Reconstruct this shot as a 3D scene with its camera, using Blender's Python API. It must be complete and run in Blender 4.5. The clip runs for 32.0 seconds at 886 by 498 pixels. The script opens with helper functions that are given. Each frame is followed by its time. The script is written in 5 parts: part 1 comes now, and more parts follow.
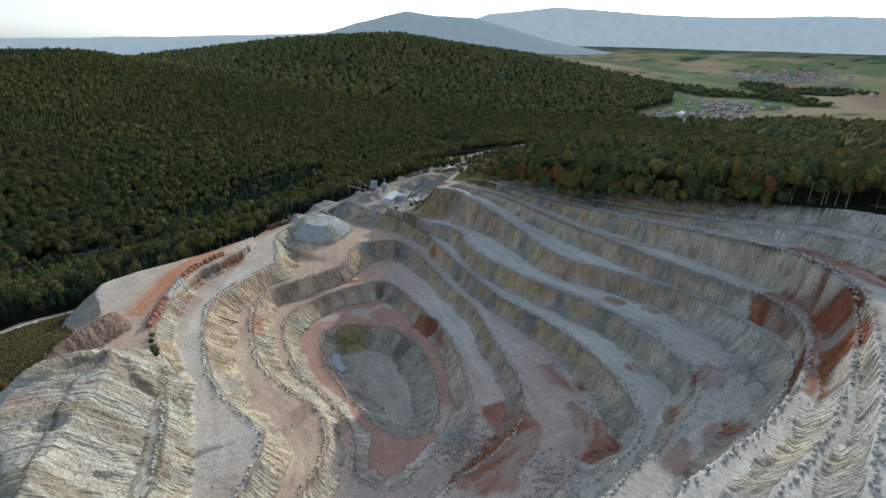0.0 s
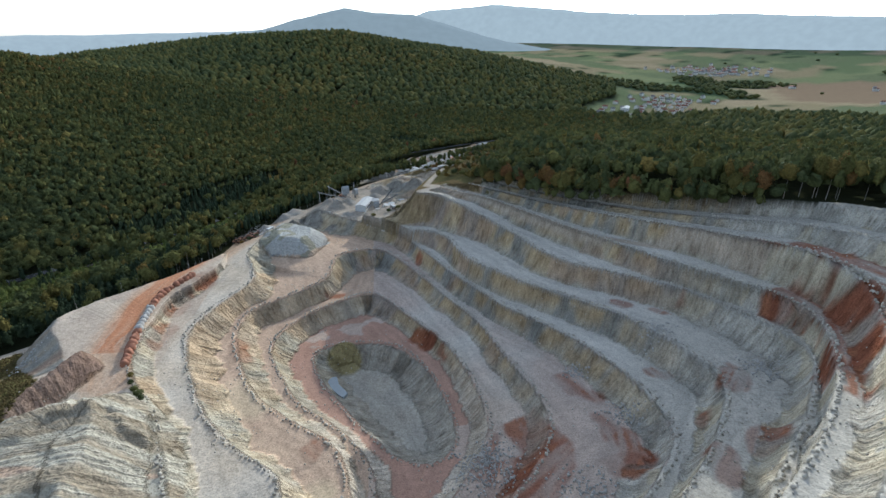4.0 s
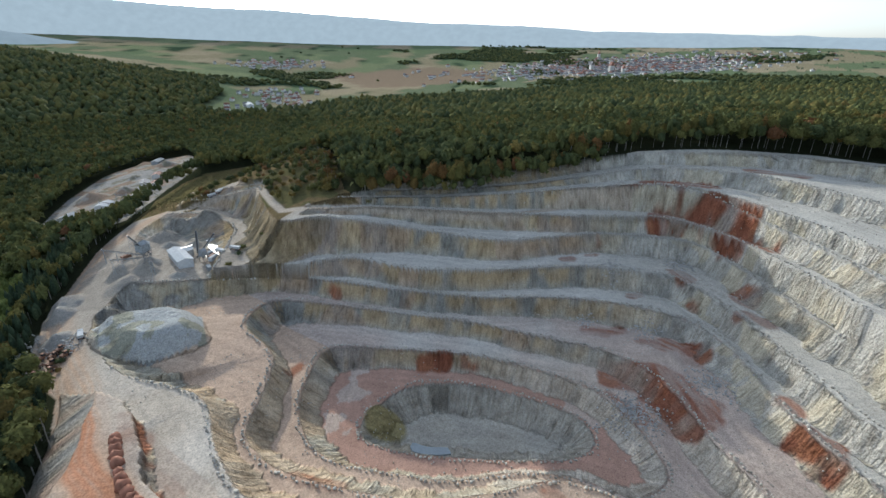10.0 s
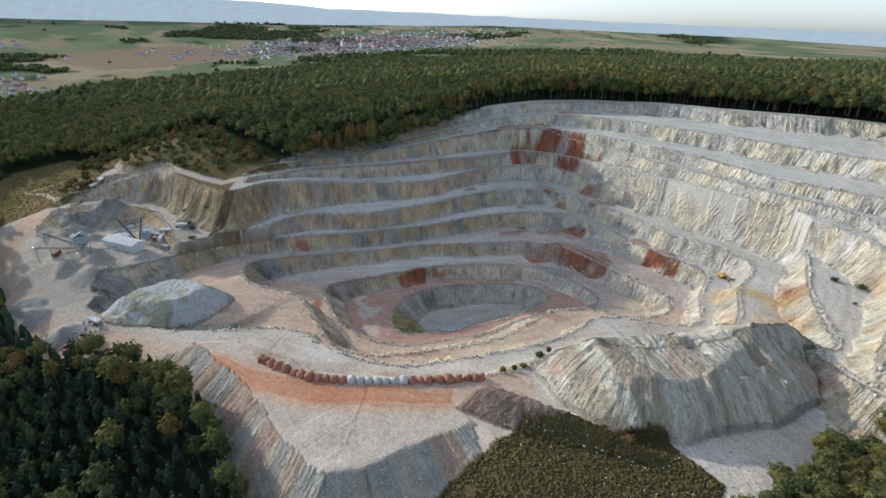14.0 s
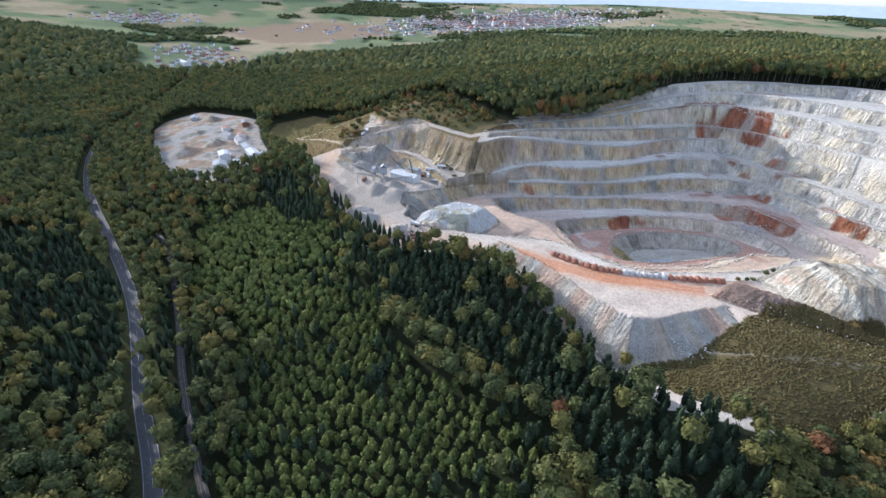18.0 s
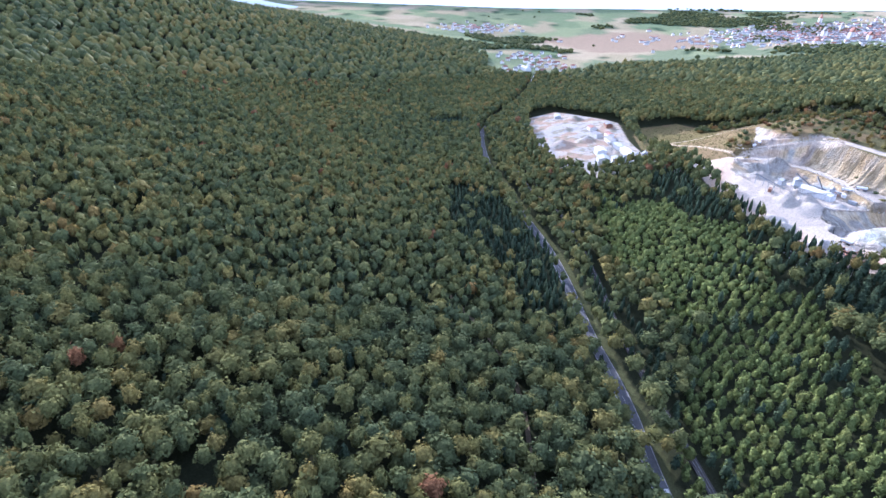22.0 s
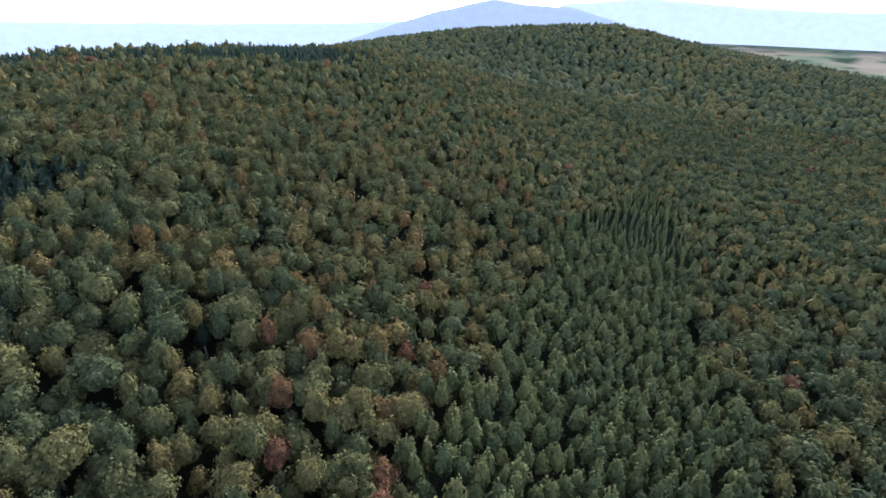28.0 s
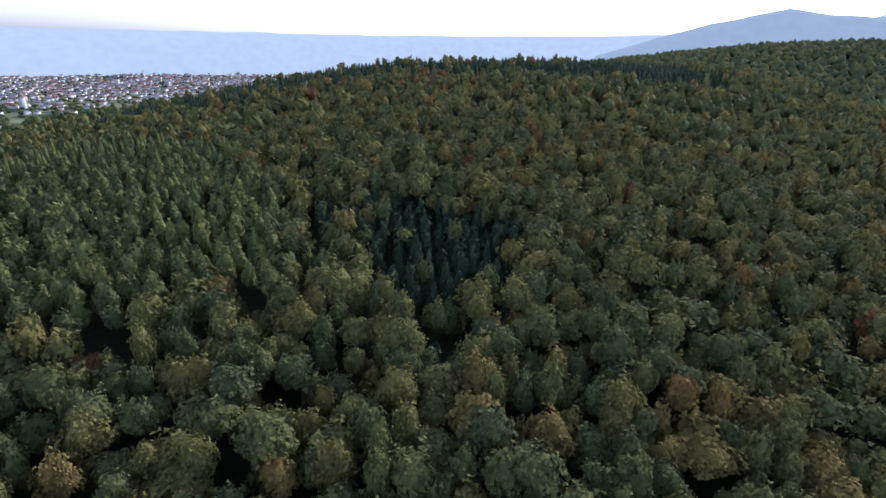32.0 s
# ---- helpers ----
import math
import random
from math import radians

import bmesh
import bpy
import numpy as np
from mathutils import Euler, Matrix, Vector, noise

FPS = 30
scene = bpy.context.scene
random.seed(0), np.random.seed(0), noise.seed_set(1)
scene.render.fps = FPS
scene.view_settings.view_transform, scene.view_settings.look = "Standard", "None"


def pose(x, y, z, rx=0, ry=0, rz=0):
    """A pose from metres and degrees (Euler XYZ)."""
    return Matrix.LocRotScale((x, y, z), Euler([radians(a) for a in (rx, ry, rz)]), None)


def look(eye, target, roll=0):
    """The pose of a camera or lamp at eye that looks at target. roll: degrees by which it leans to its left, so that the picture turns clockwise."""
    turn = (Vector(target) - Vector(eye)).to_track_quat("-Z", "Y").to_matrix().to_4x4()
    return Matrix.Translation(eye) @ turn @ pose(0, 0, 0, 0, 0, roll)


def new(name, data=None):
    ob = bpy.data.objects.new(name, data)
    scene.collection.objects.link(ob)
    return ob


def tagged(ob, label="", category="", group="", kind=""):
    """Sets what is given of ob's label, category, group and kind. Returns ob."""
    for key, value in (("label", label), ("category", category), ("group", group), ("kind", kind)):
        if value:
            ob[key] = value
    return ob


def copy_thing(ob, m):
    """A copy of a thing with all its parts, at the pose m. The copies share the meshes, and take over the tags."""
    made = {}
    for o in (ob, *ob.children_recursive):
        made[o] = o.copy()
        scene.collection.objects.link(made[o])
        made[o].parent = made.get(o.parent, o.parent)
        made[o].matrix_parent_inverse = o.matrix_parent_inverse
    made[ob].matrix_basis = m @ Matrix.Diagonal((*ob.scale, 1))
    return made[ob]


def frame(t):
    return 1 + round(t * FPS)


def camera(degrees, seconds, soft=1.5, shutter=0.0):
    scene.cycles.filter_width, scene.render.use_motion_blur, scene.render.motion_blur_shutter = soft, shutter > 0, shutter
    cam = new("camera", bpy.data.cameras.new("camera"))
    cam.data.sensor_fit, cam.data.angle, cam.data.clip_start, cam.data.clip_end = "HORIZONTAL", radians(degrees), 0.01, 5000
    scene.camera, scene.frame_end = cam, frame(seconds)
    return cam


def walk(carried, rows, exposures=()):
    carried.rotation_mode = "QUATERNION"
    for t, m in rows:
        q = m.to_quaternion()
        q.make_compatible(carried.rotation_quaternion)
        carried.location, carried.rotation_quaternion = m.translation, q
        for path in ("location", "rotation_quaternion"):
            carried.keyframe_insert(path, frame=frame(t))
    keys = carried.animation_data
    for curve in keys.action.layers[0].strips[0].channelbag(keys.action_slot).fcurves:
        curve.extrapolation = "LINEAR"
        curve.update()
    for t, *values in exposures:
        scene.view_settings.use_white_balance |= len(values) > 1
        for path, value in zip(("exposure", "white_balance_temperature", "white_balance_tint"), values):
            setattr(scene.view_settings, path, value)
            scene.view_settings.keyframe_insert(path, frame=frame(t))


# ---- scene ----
# camera ---------------------------------------------------------------------
cam = camera(83.0, 32.0, soft=1.5)

# seconds, place in metres, then heading, tilt and roll in degrees
FLIGHT = [
    (0.0, -0.0, -275.0, 165.0, -0.00, -22.10, 0.42),
    (0.5, -3.9, -272.8, 165.1, 1.04, -22.12, 0.36),
    (1.0, -7.9, -270.5, 165.3, 2.06, -22.19, 0.39),
    (1.5, -11.8, -268.5, 165.5, 3.13, -22.23, 0.37),
    (2.0, -15.7, -266.2, 165.5, 3.87, -22.26, 0.39),
    (2.5, -19.2, -264.2, 165.8, 4.48, -22.31, 0.35),
    (4.5, -33.9, -254.9, 166.0, 7.36, -22.41, 0.21),
    (5.0, -43.2, -249.6, 166.3, 9.06, -22.53, 0.35),
    (5.5, -57.4, -239.6, 166.5, 13.51, -22.49, 0.21),
    (6.0, -73.2, -228.6, 166.6, 16.71, -22.53, 0.40),
    (6.5, -89.1, -217.0, 166.8, 20.68, -22.58, 0.32),
    (7.0, -105.2, -205.4, 166.5, 25.42, -22.61, 0.32),
    (7.5, -121.4, -193.9, 166.3, 29.54, -22.61, 0.31),
    (8.0, -137.3, -182.5, 166.4, 34.45, -22.59, 0.46),
    (8.5, -152.9, -171.2, 166.6, 39.55, -22.53, 0.73),
    (9.0, -168.4, -160.0, 166.9, 44.26, -22.51, 1.04),
    (9.5, -183.7, -148.9, 167.2, 50.20, -22.52, 1.05),
    (10.0, -198.9, -138.0, 167.4, 55.36, -22.55, 1.02),
    (10.5, -214.1, -127.3, 167.5, 59.43, -22.66, 0.97),
    (11.0, -229.3, -116.7, 167.1, 62.97, -22.83, 0.90),
    (11.5, -244.4, -106.3, 166.5, 66.44, -22.95, 1.03),
    (12.0, -259.4, -95.8, 165.8, 69.53, -23.10, 1.14),
    (12.5, -274.2, -85.3, 165.2, 72.49, -23.22, 1.25),
    (13.0, -288.6, -74.7, 164.7, 76.56, -23.34, 1.36),
    (13.5, -302.7, -64.2, 164.3, 80.51, -23.63, 1.49),
    (15.5, -357.5, -28.2, 169.0, 90.67, -25.31, 2.16),
    (16.0, -371.3, -18.3, 169.2, 88.82, -25.63, 2.18),
    (16.5, -385.4, -8.2, 169.3, 84.77, -25.96, 2.13),
    (17.0, -399.7, 2.0, 169.4, 80.74, -26.20, 2.28),
    (17.5, -414.2, 12.3, 169.5, 76.56, -26.44, 2.22),
    (18.0, -428.8, 22.6, 169.5, 72.82, -26.62, 2.05),
    (18.5, -443.1, 32.7, 169.4, 69.44, -26.71, 1.90),
    (19.0, -457.2, 42.6, 169.3, 66.57, -26.77, 1.71),
    (19.5, -470.9, 52.2, 169.3, 63.68, -26.83, 1.42),
    (20.0, -484.6, 61.5, 169.3, 59.46, -26.85, 1.44),
    (20.5, -498.1, 70.5, 169.4, 55.61, -26.79, 1.18),
    (21.0, -511.3, 79.5, 169.5, 51.17, -26.78, 0.99),
    (21.5, -524.3, 88.2, 169.6, 46.27, -26.58, 0.72),
    (22.0, -537.2, 96.8, 169.8, 42.71, -26.33, 0.79),
    (22.5, -549.9, 105.3, 170.1, 39.66, -26.03, 0.51),
    (23.0, -562.9, 114.0, 170.3, 36.25, -25.70, 0.28),
    (23.5, -576.1, 122.6, 170.5, 32.91, -25.22, 0.02),
    (24.0, -589.5, 131.3, 170.4, 30.30, -24.90, 0.05),
    (24.5, -602.9, 140.2, 170.3, 27.18, -24.53, 0.15),
    (26.5, -659.3, 183.2, 166.5, 14.16, -23.44, 1.27),
    (27.0, -674.7, 193.4, 166.3, 10.23, -23.23, 1.32),
    (27.5, -690.2, 203.7, 166.2, 6.55, -23.02, 1.35),
    (28.0, -705.4, 213.4, 166.2, 2.99, -22.91, 1.33),
    (28.5, -720.0, 222.5, 166.2, -0.26, -22.74, 1.34),
    (29.0, -733.9, 231.2, 166.2, -3.94, -22.57, 1.36),
    (29.5, -747.1, 239.8, 166.1, -7.65, -22.51, 1.53),
    (30.0, -760.3, 248.4, 165.8, -11.61, -22.47, 1.62),
    (30.5, -773.8, 256.9, 165.5, -14.21, -22.44, 1.64),
    (31.0, -787.5, 265.7, 165.1, -16.58, -22.31, 1.65),
    (31.5, -801.6, 274.5, 164.9, -19.02, -22.25, 1.77),
    (32.0, -816.0, 283.4, 164.7, -21.48, -22.32, 2.02),
]


def aim(x, y, z, heading, tilt, roll):
    h, e = radians(heading), radians(tilt)
    way = Vector((math.sin(h) * math.cos(e), math.cos(h) * math.cos(e), math.sin(e)))
    eye = Vector((x, y, z))
    return look(eye, eye + way * 100, roll)


# seconds, stops, white balance
LENS_SETTINGS = [(0, 0.5, 5600, 6), (6, 0.75, 5550, 6), (13, 0.68, 5650, 8), (17, 1.15, 5450, 13), (20, 1.85, 5150, 20), (23, 2.3, 4950, 26), (26, 2.2, 4950, 26), (28, 1.7, 5050, 25), (32, 1.12, 5150, 24)]
walk(cam, [(r[0], aim(*r[1:])) for r in FLIGHT], LENS_SETTINGS)

# light ----------------------------------------------------------------------
SUN_AZ, SUN_EL = 24.0, 19.5  # bearing from +y towards +x, and height
world = bpy.data.worlds.new("sky")
scene.world = world
world.use_nodes = True
wn = world.node_tree.nodes
sky = wn.new("ShaderNodeTexSky")
sky.sky_type = "NISHITA"
sky.sun_disc = False
sky.sun_elevation = radians(SUN_EL)
sky.sun_rotation = radians(SUN_AZ)
sky.air_density, sky.dust_density, sky.ozone_density = 1.0, 1.2, 1.5
wn["Background"].inputs[1].default_value = 0.15
hazy = wn.new("ShaderNodeHueSaturation")
hazy.inputs["Saturation"].default_value = 0.44
world.node_tree.links.new(sky.outputs[0], hazy.inputs["Color"])
world.node_tree.links.new(hazy.outputs[0], wn["Background"].inputs[0])
sun_data = bpy.data.lights.new("sun", "SUN")
sun_data.energy, sun_data.angle, sun_data.color = 2.4, radians(0.6), (1.0, 0.885, 0.72)
sun = new("sun", sun_data)
sun.matrix_world = look((0, 0, 0), (-math.sin(radians(SUN_AZ)) * math.cos(radians(SUN_EL)),
                                    -math.cos(radians(SUN_AZ)) * math.cos(radians(SUN_EL)), -math.sin(radians(SUN_EL))))

# numbers: smooth noise on arrays ---------------------------------------------


def hashed(i, j, seed):
    n = (i.astype(np.int64) * 374761393 + j.astype(np.int64) * 668265263 + seed * 974711) & 0x7FFFFFFF
    n = (n ^ (n >> 13)) * 1274126177 & 0x7FFFFFFF
    n = (n ^ (n >> 16)) & 0xFFFF
    return n / 65535.0


def wave(x, y, size, seed=0):
    """Smooth noise of one size, -1 to 1."""
    u, v = x / size, y / size
    i, j = np.floor(u), np.floor(v)
    a, b = u - i, v - j
    a, b = a * a * (3 - 2 * a), b * b * (3 - 2 * b)
    n00, n10 = hashed(i, j, seed), hashed(i + 1, j, seed)
    n01, n11 = hashed(i, j + 1, seed), hashed(i + 1, j + 1, seed)
    return ((n00 * (1 - a) + n10 * a) * (1 - b) + (n01 * (1 - a) + n11 * a) * b) * 2 - 1


def rough(x, y, size, octaves=3, seed=0):
    out, amp, total = 0, 1.0, 0.0
    for o in range(octaves):
        out = out + amp * wave(x, y, size / 2 ** o, seed + 17 * o)
        total += amp
        amp *= 0.5
    return out / total


def near_line(x, y, pts, closed=False):
    """Distance to a line of (x, y, ...) points, and the points' further numbers run along it; also the run in metres."""
    pts = np.array(pts, float)
    best = np.full(x.shape, 1e9)
    extra = np.zeros((pts.shape[1] - 2,) + x.shape)
    n = len(pts)
    for i in range(n if closed else n - 1):
        a, b = pts[i], pts[(i + 1) % n]
        d = b[:2] - a[:2]
        s = np.clip(((x - a[0]) * d[0] + (y - a[1]) * d[1]) / (d @ d), 0, 1)
        r = np.hypot(x - a[0] - s * d[0], y - a[1] - s * d[1])
        m = r < best
        best[m] = r[m]
        for q in range(extra.shape[0]):
            extra[q][m] = (a[2 + q] + s * (b[2 + q] - a[2 + q]))[m]
    return best, extra


def inside(x, y, pts):
    odd = np.zeros(x.shape, bool)
    n = len(pts)
    for i in range(n):
        x0, y0 = pts[i][:2]
        x1, y1 = pts[(i + 1) % n][:2]
        if y0 == y1:
            continue
        odd ^= ((y0 > y) != (y1 > y)) & (x < (x1 - x0) * (y - y0) / (y1 - y0) + x0)
    return odd


def rounded(pts, closed=True, step=6.0):
    """Catmull-Rom points through pts, a few metres apart."""
    pts = [np.array(p, float) for p in pts]
    n, out = len(pts), []
    for i in range(n if closed else n - 1):
        p0 = pts[i - 1] if closed or i > 0 else pts[i]
        p1, p2 = pts[i], pts[(i + 1) % n]
        p3 = pts[(i + 2) % n] if closed or i + 2 < n else p2
        m = max(1, int(np.hypot(*(p2 - p1)[:2]) / step))
        for k in range(m):
            s = k / m
            out.append(0.5 * (2 * p1 + (p2 - p0) * s + (2 * p0 - 5 * p1 + 4 * p2 - p3) * s * s
                              + (3 * p1 - p0 - 3 * p2 + p3) * s ** 3))
    if not closed:
        out.append(pts[-1])
    return out


# the plan --------------------------------------------------------------------
# crest lines of the quarry's benches, from the bottom up: x, y, height, run of the face below
CREST_G = [(-17, -17, 0, 6), (-7, -41, 0, 6), (-2, -66, 0, 6), (-3, -86, 0, 6), (-14, -96, 0, 7), (-28, -91, 0, 7), (-36, -81, 0, 7),
           (-51, -61, 0, 7), (-66, -34, 0, 7), (-73, -8, 0, 6), (-64, 0, 0, 6), (-43, 1, 0, 6), (-28, -4, 0, 6)]
CREST_F = [(-41, 47, 9, 6), (-20, 20, 8, 6), (-1, -14, 8, 5), (8, -39, 8, 5), (12, -64, 8, 6), (12, -87, 8, 7), (-3, -113, 7, 7),
           (-20, -128, 4, 6), (-36, -118, 2, 5), (-38, -102, 2, 6), (-46, -86, 4, 8), (-59, -72, 6, 8), (-74, -59, 7, 9), (-85, -39, 8, 9),
           (-95, -15, 8, 9), (-93, 6, 8, 8), (-81, 24, 8, 7), (-63, 38, 9, 6)]
CREST_E = [(-32, 98, 19, 5), (-12, 65, 17, 5), (5, 30, 16, 4), (21, -10, 16, 4), (27, -36, 16, 4), (38, -84, 16, 5), (26, -115, 16, 6),
           (2, -137, 15, 6), (-14, -157, 14, 6), (-29, -168, 13, 6), (-47, -160, 12, 5), (-52, -140, 11, 5), (-47, -118, 11, 7), (-52, -97, 12, 8),
           (-63, -86, 13, 9), (-76, -77, 14, 9), (-91, -63, 15, 10), (-102, -43, 15, 10), (-112, -19, 15, 10), (-116, 0, 15, 10),
           (-112, 20, 16, 9), (-93, 35, 17, 7), (-72, 54, 19, 6), (-66, 84, 22, 6), (-52, 96, 21, 6)]
CREST_D = [(-96, 166, 33, 4), (-67, 150, 30, 4), (-40, 130, 28, 4), (-16, 103, 27, 4), (-1, 69, 27, 4), (15, 33, 26, 4), (35, -8, 26, 4),
           (63, -46, 26, 4), (79, -89, 26, 5), (78, -118, 26, 5), (59, -138, 26, 6), (24, -163, 25, 6), (5, -182, 24, 6), (-6, -195, 23, 6),
           (-22, -191, 22, 6), (-40, -181, 20, 6), (-64, -174, 19, 6), (-71, -158, 19, 6), (-69, -134, 20, 7), (-72, -116, 21, 8), (-84, -106, 22, 9),
           (-92, -100, 23, 9), (-108, -81, 24, 11), (-123, -52, 25, 12), (-135, -19, 25, 13), (-129, 11, 25, 12), (-116, 40, 26, 10),
           (-120, 62, 27, 12), (-130, 90, 29, 14), (-128, 130, 31, 12), (-114, 158, 33, 8)]
CREST_C = [(-32, 106, 35, 4), (-5, 93, 37, 4), (12, 73, 38, 4), (22, 35, 38, 4), (49, -4, 38, 4), (86, -44, 38, 4), (104, -83, 38, 4),
           (105, -104, 37, 5), (83, -132, 37, 6), (53, -157, 37, 7), (22, -184, 36, 7), (6, -202, 36, 7), (-12, -216, 35, 8), (-26, -213, 34, 8),
           (-46, -198, 32, 8), (-75, -187, 30, 10), (-92, -172, 30, 8), (-96, -150, 30, 8), (-106, -122, 31, 9), (-120, -96, 31, 8),
           (-136, -72, 31, 6), (-146, -55, 32, 6), (-151, -35, 32, 5), (-155, -10, 32, 5), (-157, 12, 32, 5), (-147, 40, 32, 5), (-144, 70, 32, 5),
           (-150, 110, 33, 4), (-146, 150, 34, 4), (-122, 195, 35, 4), (-88, 240, 36, 4), (-45, 262, 37, 5), (-8, 246, 38, 6), (4, 214, 37, 4),
           (-1, 188, 36, 3), (-23, 165, 36, 3), (-55, 131, 35, 3), (-48, 112, 35, 3)]
CREST_B = [(-4, 122, 60, 26), (14, 100, 60, 22), (30, 78, 57, 8), (51, 43, 52, 5), (70, 0, 50, 4), (119, -41, 49, 4), (140, -82, 49, 4),
           (140, -105, 49, 5), (113, -134, 48, 7), (81, -160, 48, 7), (51, -190, 48, 7), (23, -217, 48, 7), (-5, -240, 48, 8), (-28, -239, 47, 8),
           (-65, -222, 45, 8), (-90, -216, 42, 9), (-112, -212, 40, 8), (-136, -205, 39, 5), (-300, -320, 39, 5), (-900, -600, 39, 5),
           (-900, 900, 39, 5), (-60, 330, 44, 20), (4, 262, 42, 8), (22, 240, 46, 8), (32, 205, 57, 18), (16, 176, 62, 26), (4, 148, 61, 27)]
CREST_A = [(2, 134, 62, 4), (22, 108, 62, 4), (44, 84, 62, 4), (68, 46, 61, 4), (94, 6, 60, 4), (121, -34, 60, 4), (146, -71, 60, 4),
           (147, -97, 60, 5), (121, -133, 61, 7), (79, -168, 63, 8), (26, -202, 65, 8), (-10, -232, 66, 8), (-31, -253, 66, 8), (-62, -258, 64, 8),
           (-96, -243, 57, 8), (-130, -214, 48, 6), (-138, -210, 45, 4), (-300, -330, 45, 4), (-900, -620, 45, 4), (-900, 900, 45, 4),
           (-50, 340, 50, 20), (12, 268, 46, 8), (32, 246, 50, 8), (36, 205, 60, 5), (20, 176, 64, 4), (10, 150, 63, 4)]
CREST_J = [(35.5, 109, 66, 4), (51.3, 89.3, 66, 4), (77.3, 53.4, 67, 4), (107.3, 13.4, 70, 4), (139.2, -26.4, 74, 4), (159, -62, 78, 5), (160, -93, 79, 6),
           (143, -124, 74, 6), (105, -166, 71.5, 6), (56, -204, 72, 6), (12, -237, 72, 6), (-14, -260, 72, 6), (-42, -268, 70, 6), (-76, -257, 65, 6),
           (-112, -232, 54, 5), (-133, -212, 47, 4), (-310, -335, 47, 4), (-910, -630, 47, 4), (-905, 950, 58, 4), (78, 398, 66, 4), (39.3, 230, 66, 4),
           (39.3, 200, 65.5, 4), (21.4, 160, 65.6, 4), (13.4, 136.5, 65.8, 4)]
CREST_K = [(36, 110, 66, 4), (52, 90, 66, 4), (78, 54, 67, 4), (108, 14, 70, 4), (140, -26, 74, 4), (160, -62, 78, 5), (162, -94, 80, 6),
           (144, -128, 80, 7), (114, -168, 80, 8), (76, -208, 79, 8), (26, -242, 78, 8), (1, -268, 79, 8), (-24, -285, 79, 8), (-60, -276, 72, 8),
           (-90, -254, 62, 8), (-136, -212, 49, 4), (-320, -340, 49, 4), (-920, -640, 49, 4), (-900, 960, 60, 4), (80, 400, 66, 4), (40, 230, 66, 4),
           (40, 200, 66, 4), (22, 160, 66, 4), (14, 136, 66, 4)]
CREST_L = [(60, 92, 69, 4), (90, 56, 70, 4), (120, 18, 73, 4), (154, -18, 78, 4), (176, -50, 84, 5), (184, -84, 88, 6), (182, -125, 90, 7),
           (160, -170, 90, 8), (134, -206, 90, 8), (98, -250, 90, 8), (57, -296, 90, 8), (20, -310, 92, 8), (-40, -300, 84, 8), (-92, -262, 66, 8),
           (-140, -216, 52, 4), (-320, -350, 52, 4), (-920, -660, 52, 4), (-900, 980, 66, 4), (90, 410, 72, 4), (50, 240, 72, 4),
           (46, 200, 72, 4), (30, 160, 72, 4), (30, 130, 72, 4)]
CREST_M = [(64, 100, 72, 4), (96, 62, 73, 4), (128, 24, 76, 4), (166, -8, 82, 4), (192, -42, 91, 4), (206, -88, 96, 5), (222, -150, 98, 6),
           (214, -212, 99, 7), (188, -262, 100, 7), (168, -318, 101, 7), (132, -380, 101, 7), (60, -350, 98, 8), (-36, -303, 86, 8), (-94, -268, 68, 8),
           (-144, -220, 54, 4), (-320, -360, 54, 4), (-920, -680, 54, 4), (-900, 1000, 72, 4), (100, 420, 78, 4), (60, 250, 78, 4),
           (52, 200, 78, 4), (40, 160, 78, 4), (44, 130, 78, 4)]
CRESTS = [rounded(c) for c in (CREST_G, CREST_F, CREST_E, CREST_D, CREST_C, CREST_B, CREST_A, CREST_J, CREST_K, CREST_L, CREST_M)]
FLOOR_Z = -9.0

# heights of the natural ground: valley, western hill, eastern plateau, distance
VALLEY = [(-500, -20, -16), (-420, 75, -20), (-370, 135, -21), (-287, 228, -21), (-220, 305, -20), (-155, 399, -19), (-72, 520, -13), (70, 640, -11), (231, 729, -10),
          (420, 860, -6), (-345, 90, -19), (-300, 20, -4), (-275, -40, 10), (-243, -45, 18), (-215, 20, 12), (-180, 60, 17), (-170, 120, 14), (-190, 210, -6), (-130, 230, 8),
          (-100, 330, -4), (-60, 290, 18), (0, 420, 8), (110, 560, 7), (180, 520, 12), (-216, -34, 19), (-200, -90, 31), (-230, -120, 20), (-290, -140, 4)]
WEST = [(-437, 290, 2), (-500, 180, 4), (-525, 333, 21), (-582, 425, 40), (-651, 406, 50), (-721, 454, 80), (-848, 341, 84), (-803, 528, 104), (-917, 434, 100),
        (-516, 685, 60), (-346, 1073, 72), (-816, 200, 62), (-700, 180, 40), (-620, 100, 14), (-1000, 560, 112), (-1150, 480, 88), (-1080, 300, 76), (-1228, 567, 88),
        (-1149, 656, 112), (-1072, 713, 130), (-972, 758, 137), (-873, 790, 140), (-744, 830, 134), (-780, 1150, 98), (-326, 424, 4), (-300, 640, 18), (-616, 1711, 168), (-170, 1690, 190), (-900, 1400, 120), (150, 1350, 70), (350, 1900, 120), (-1500, 900, 10)]
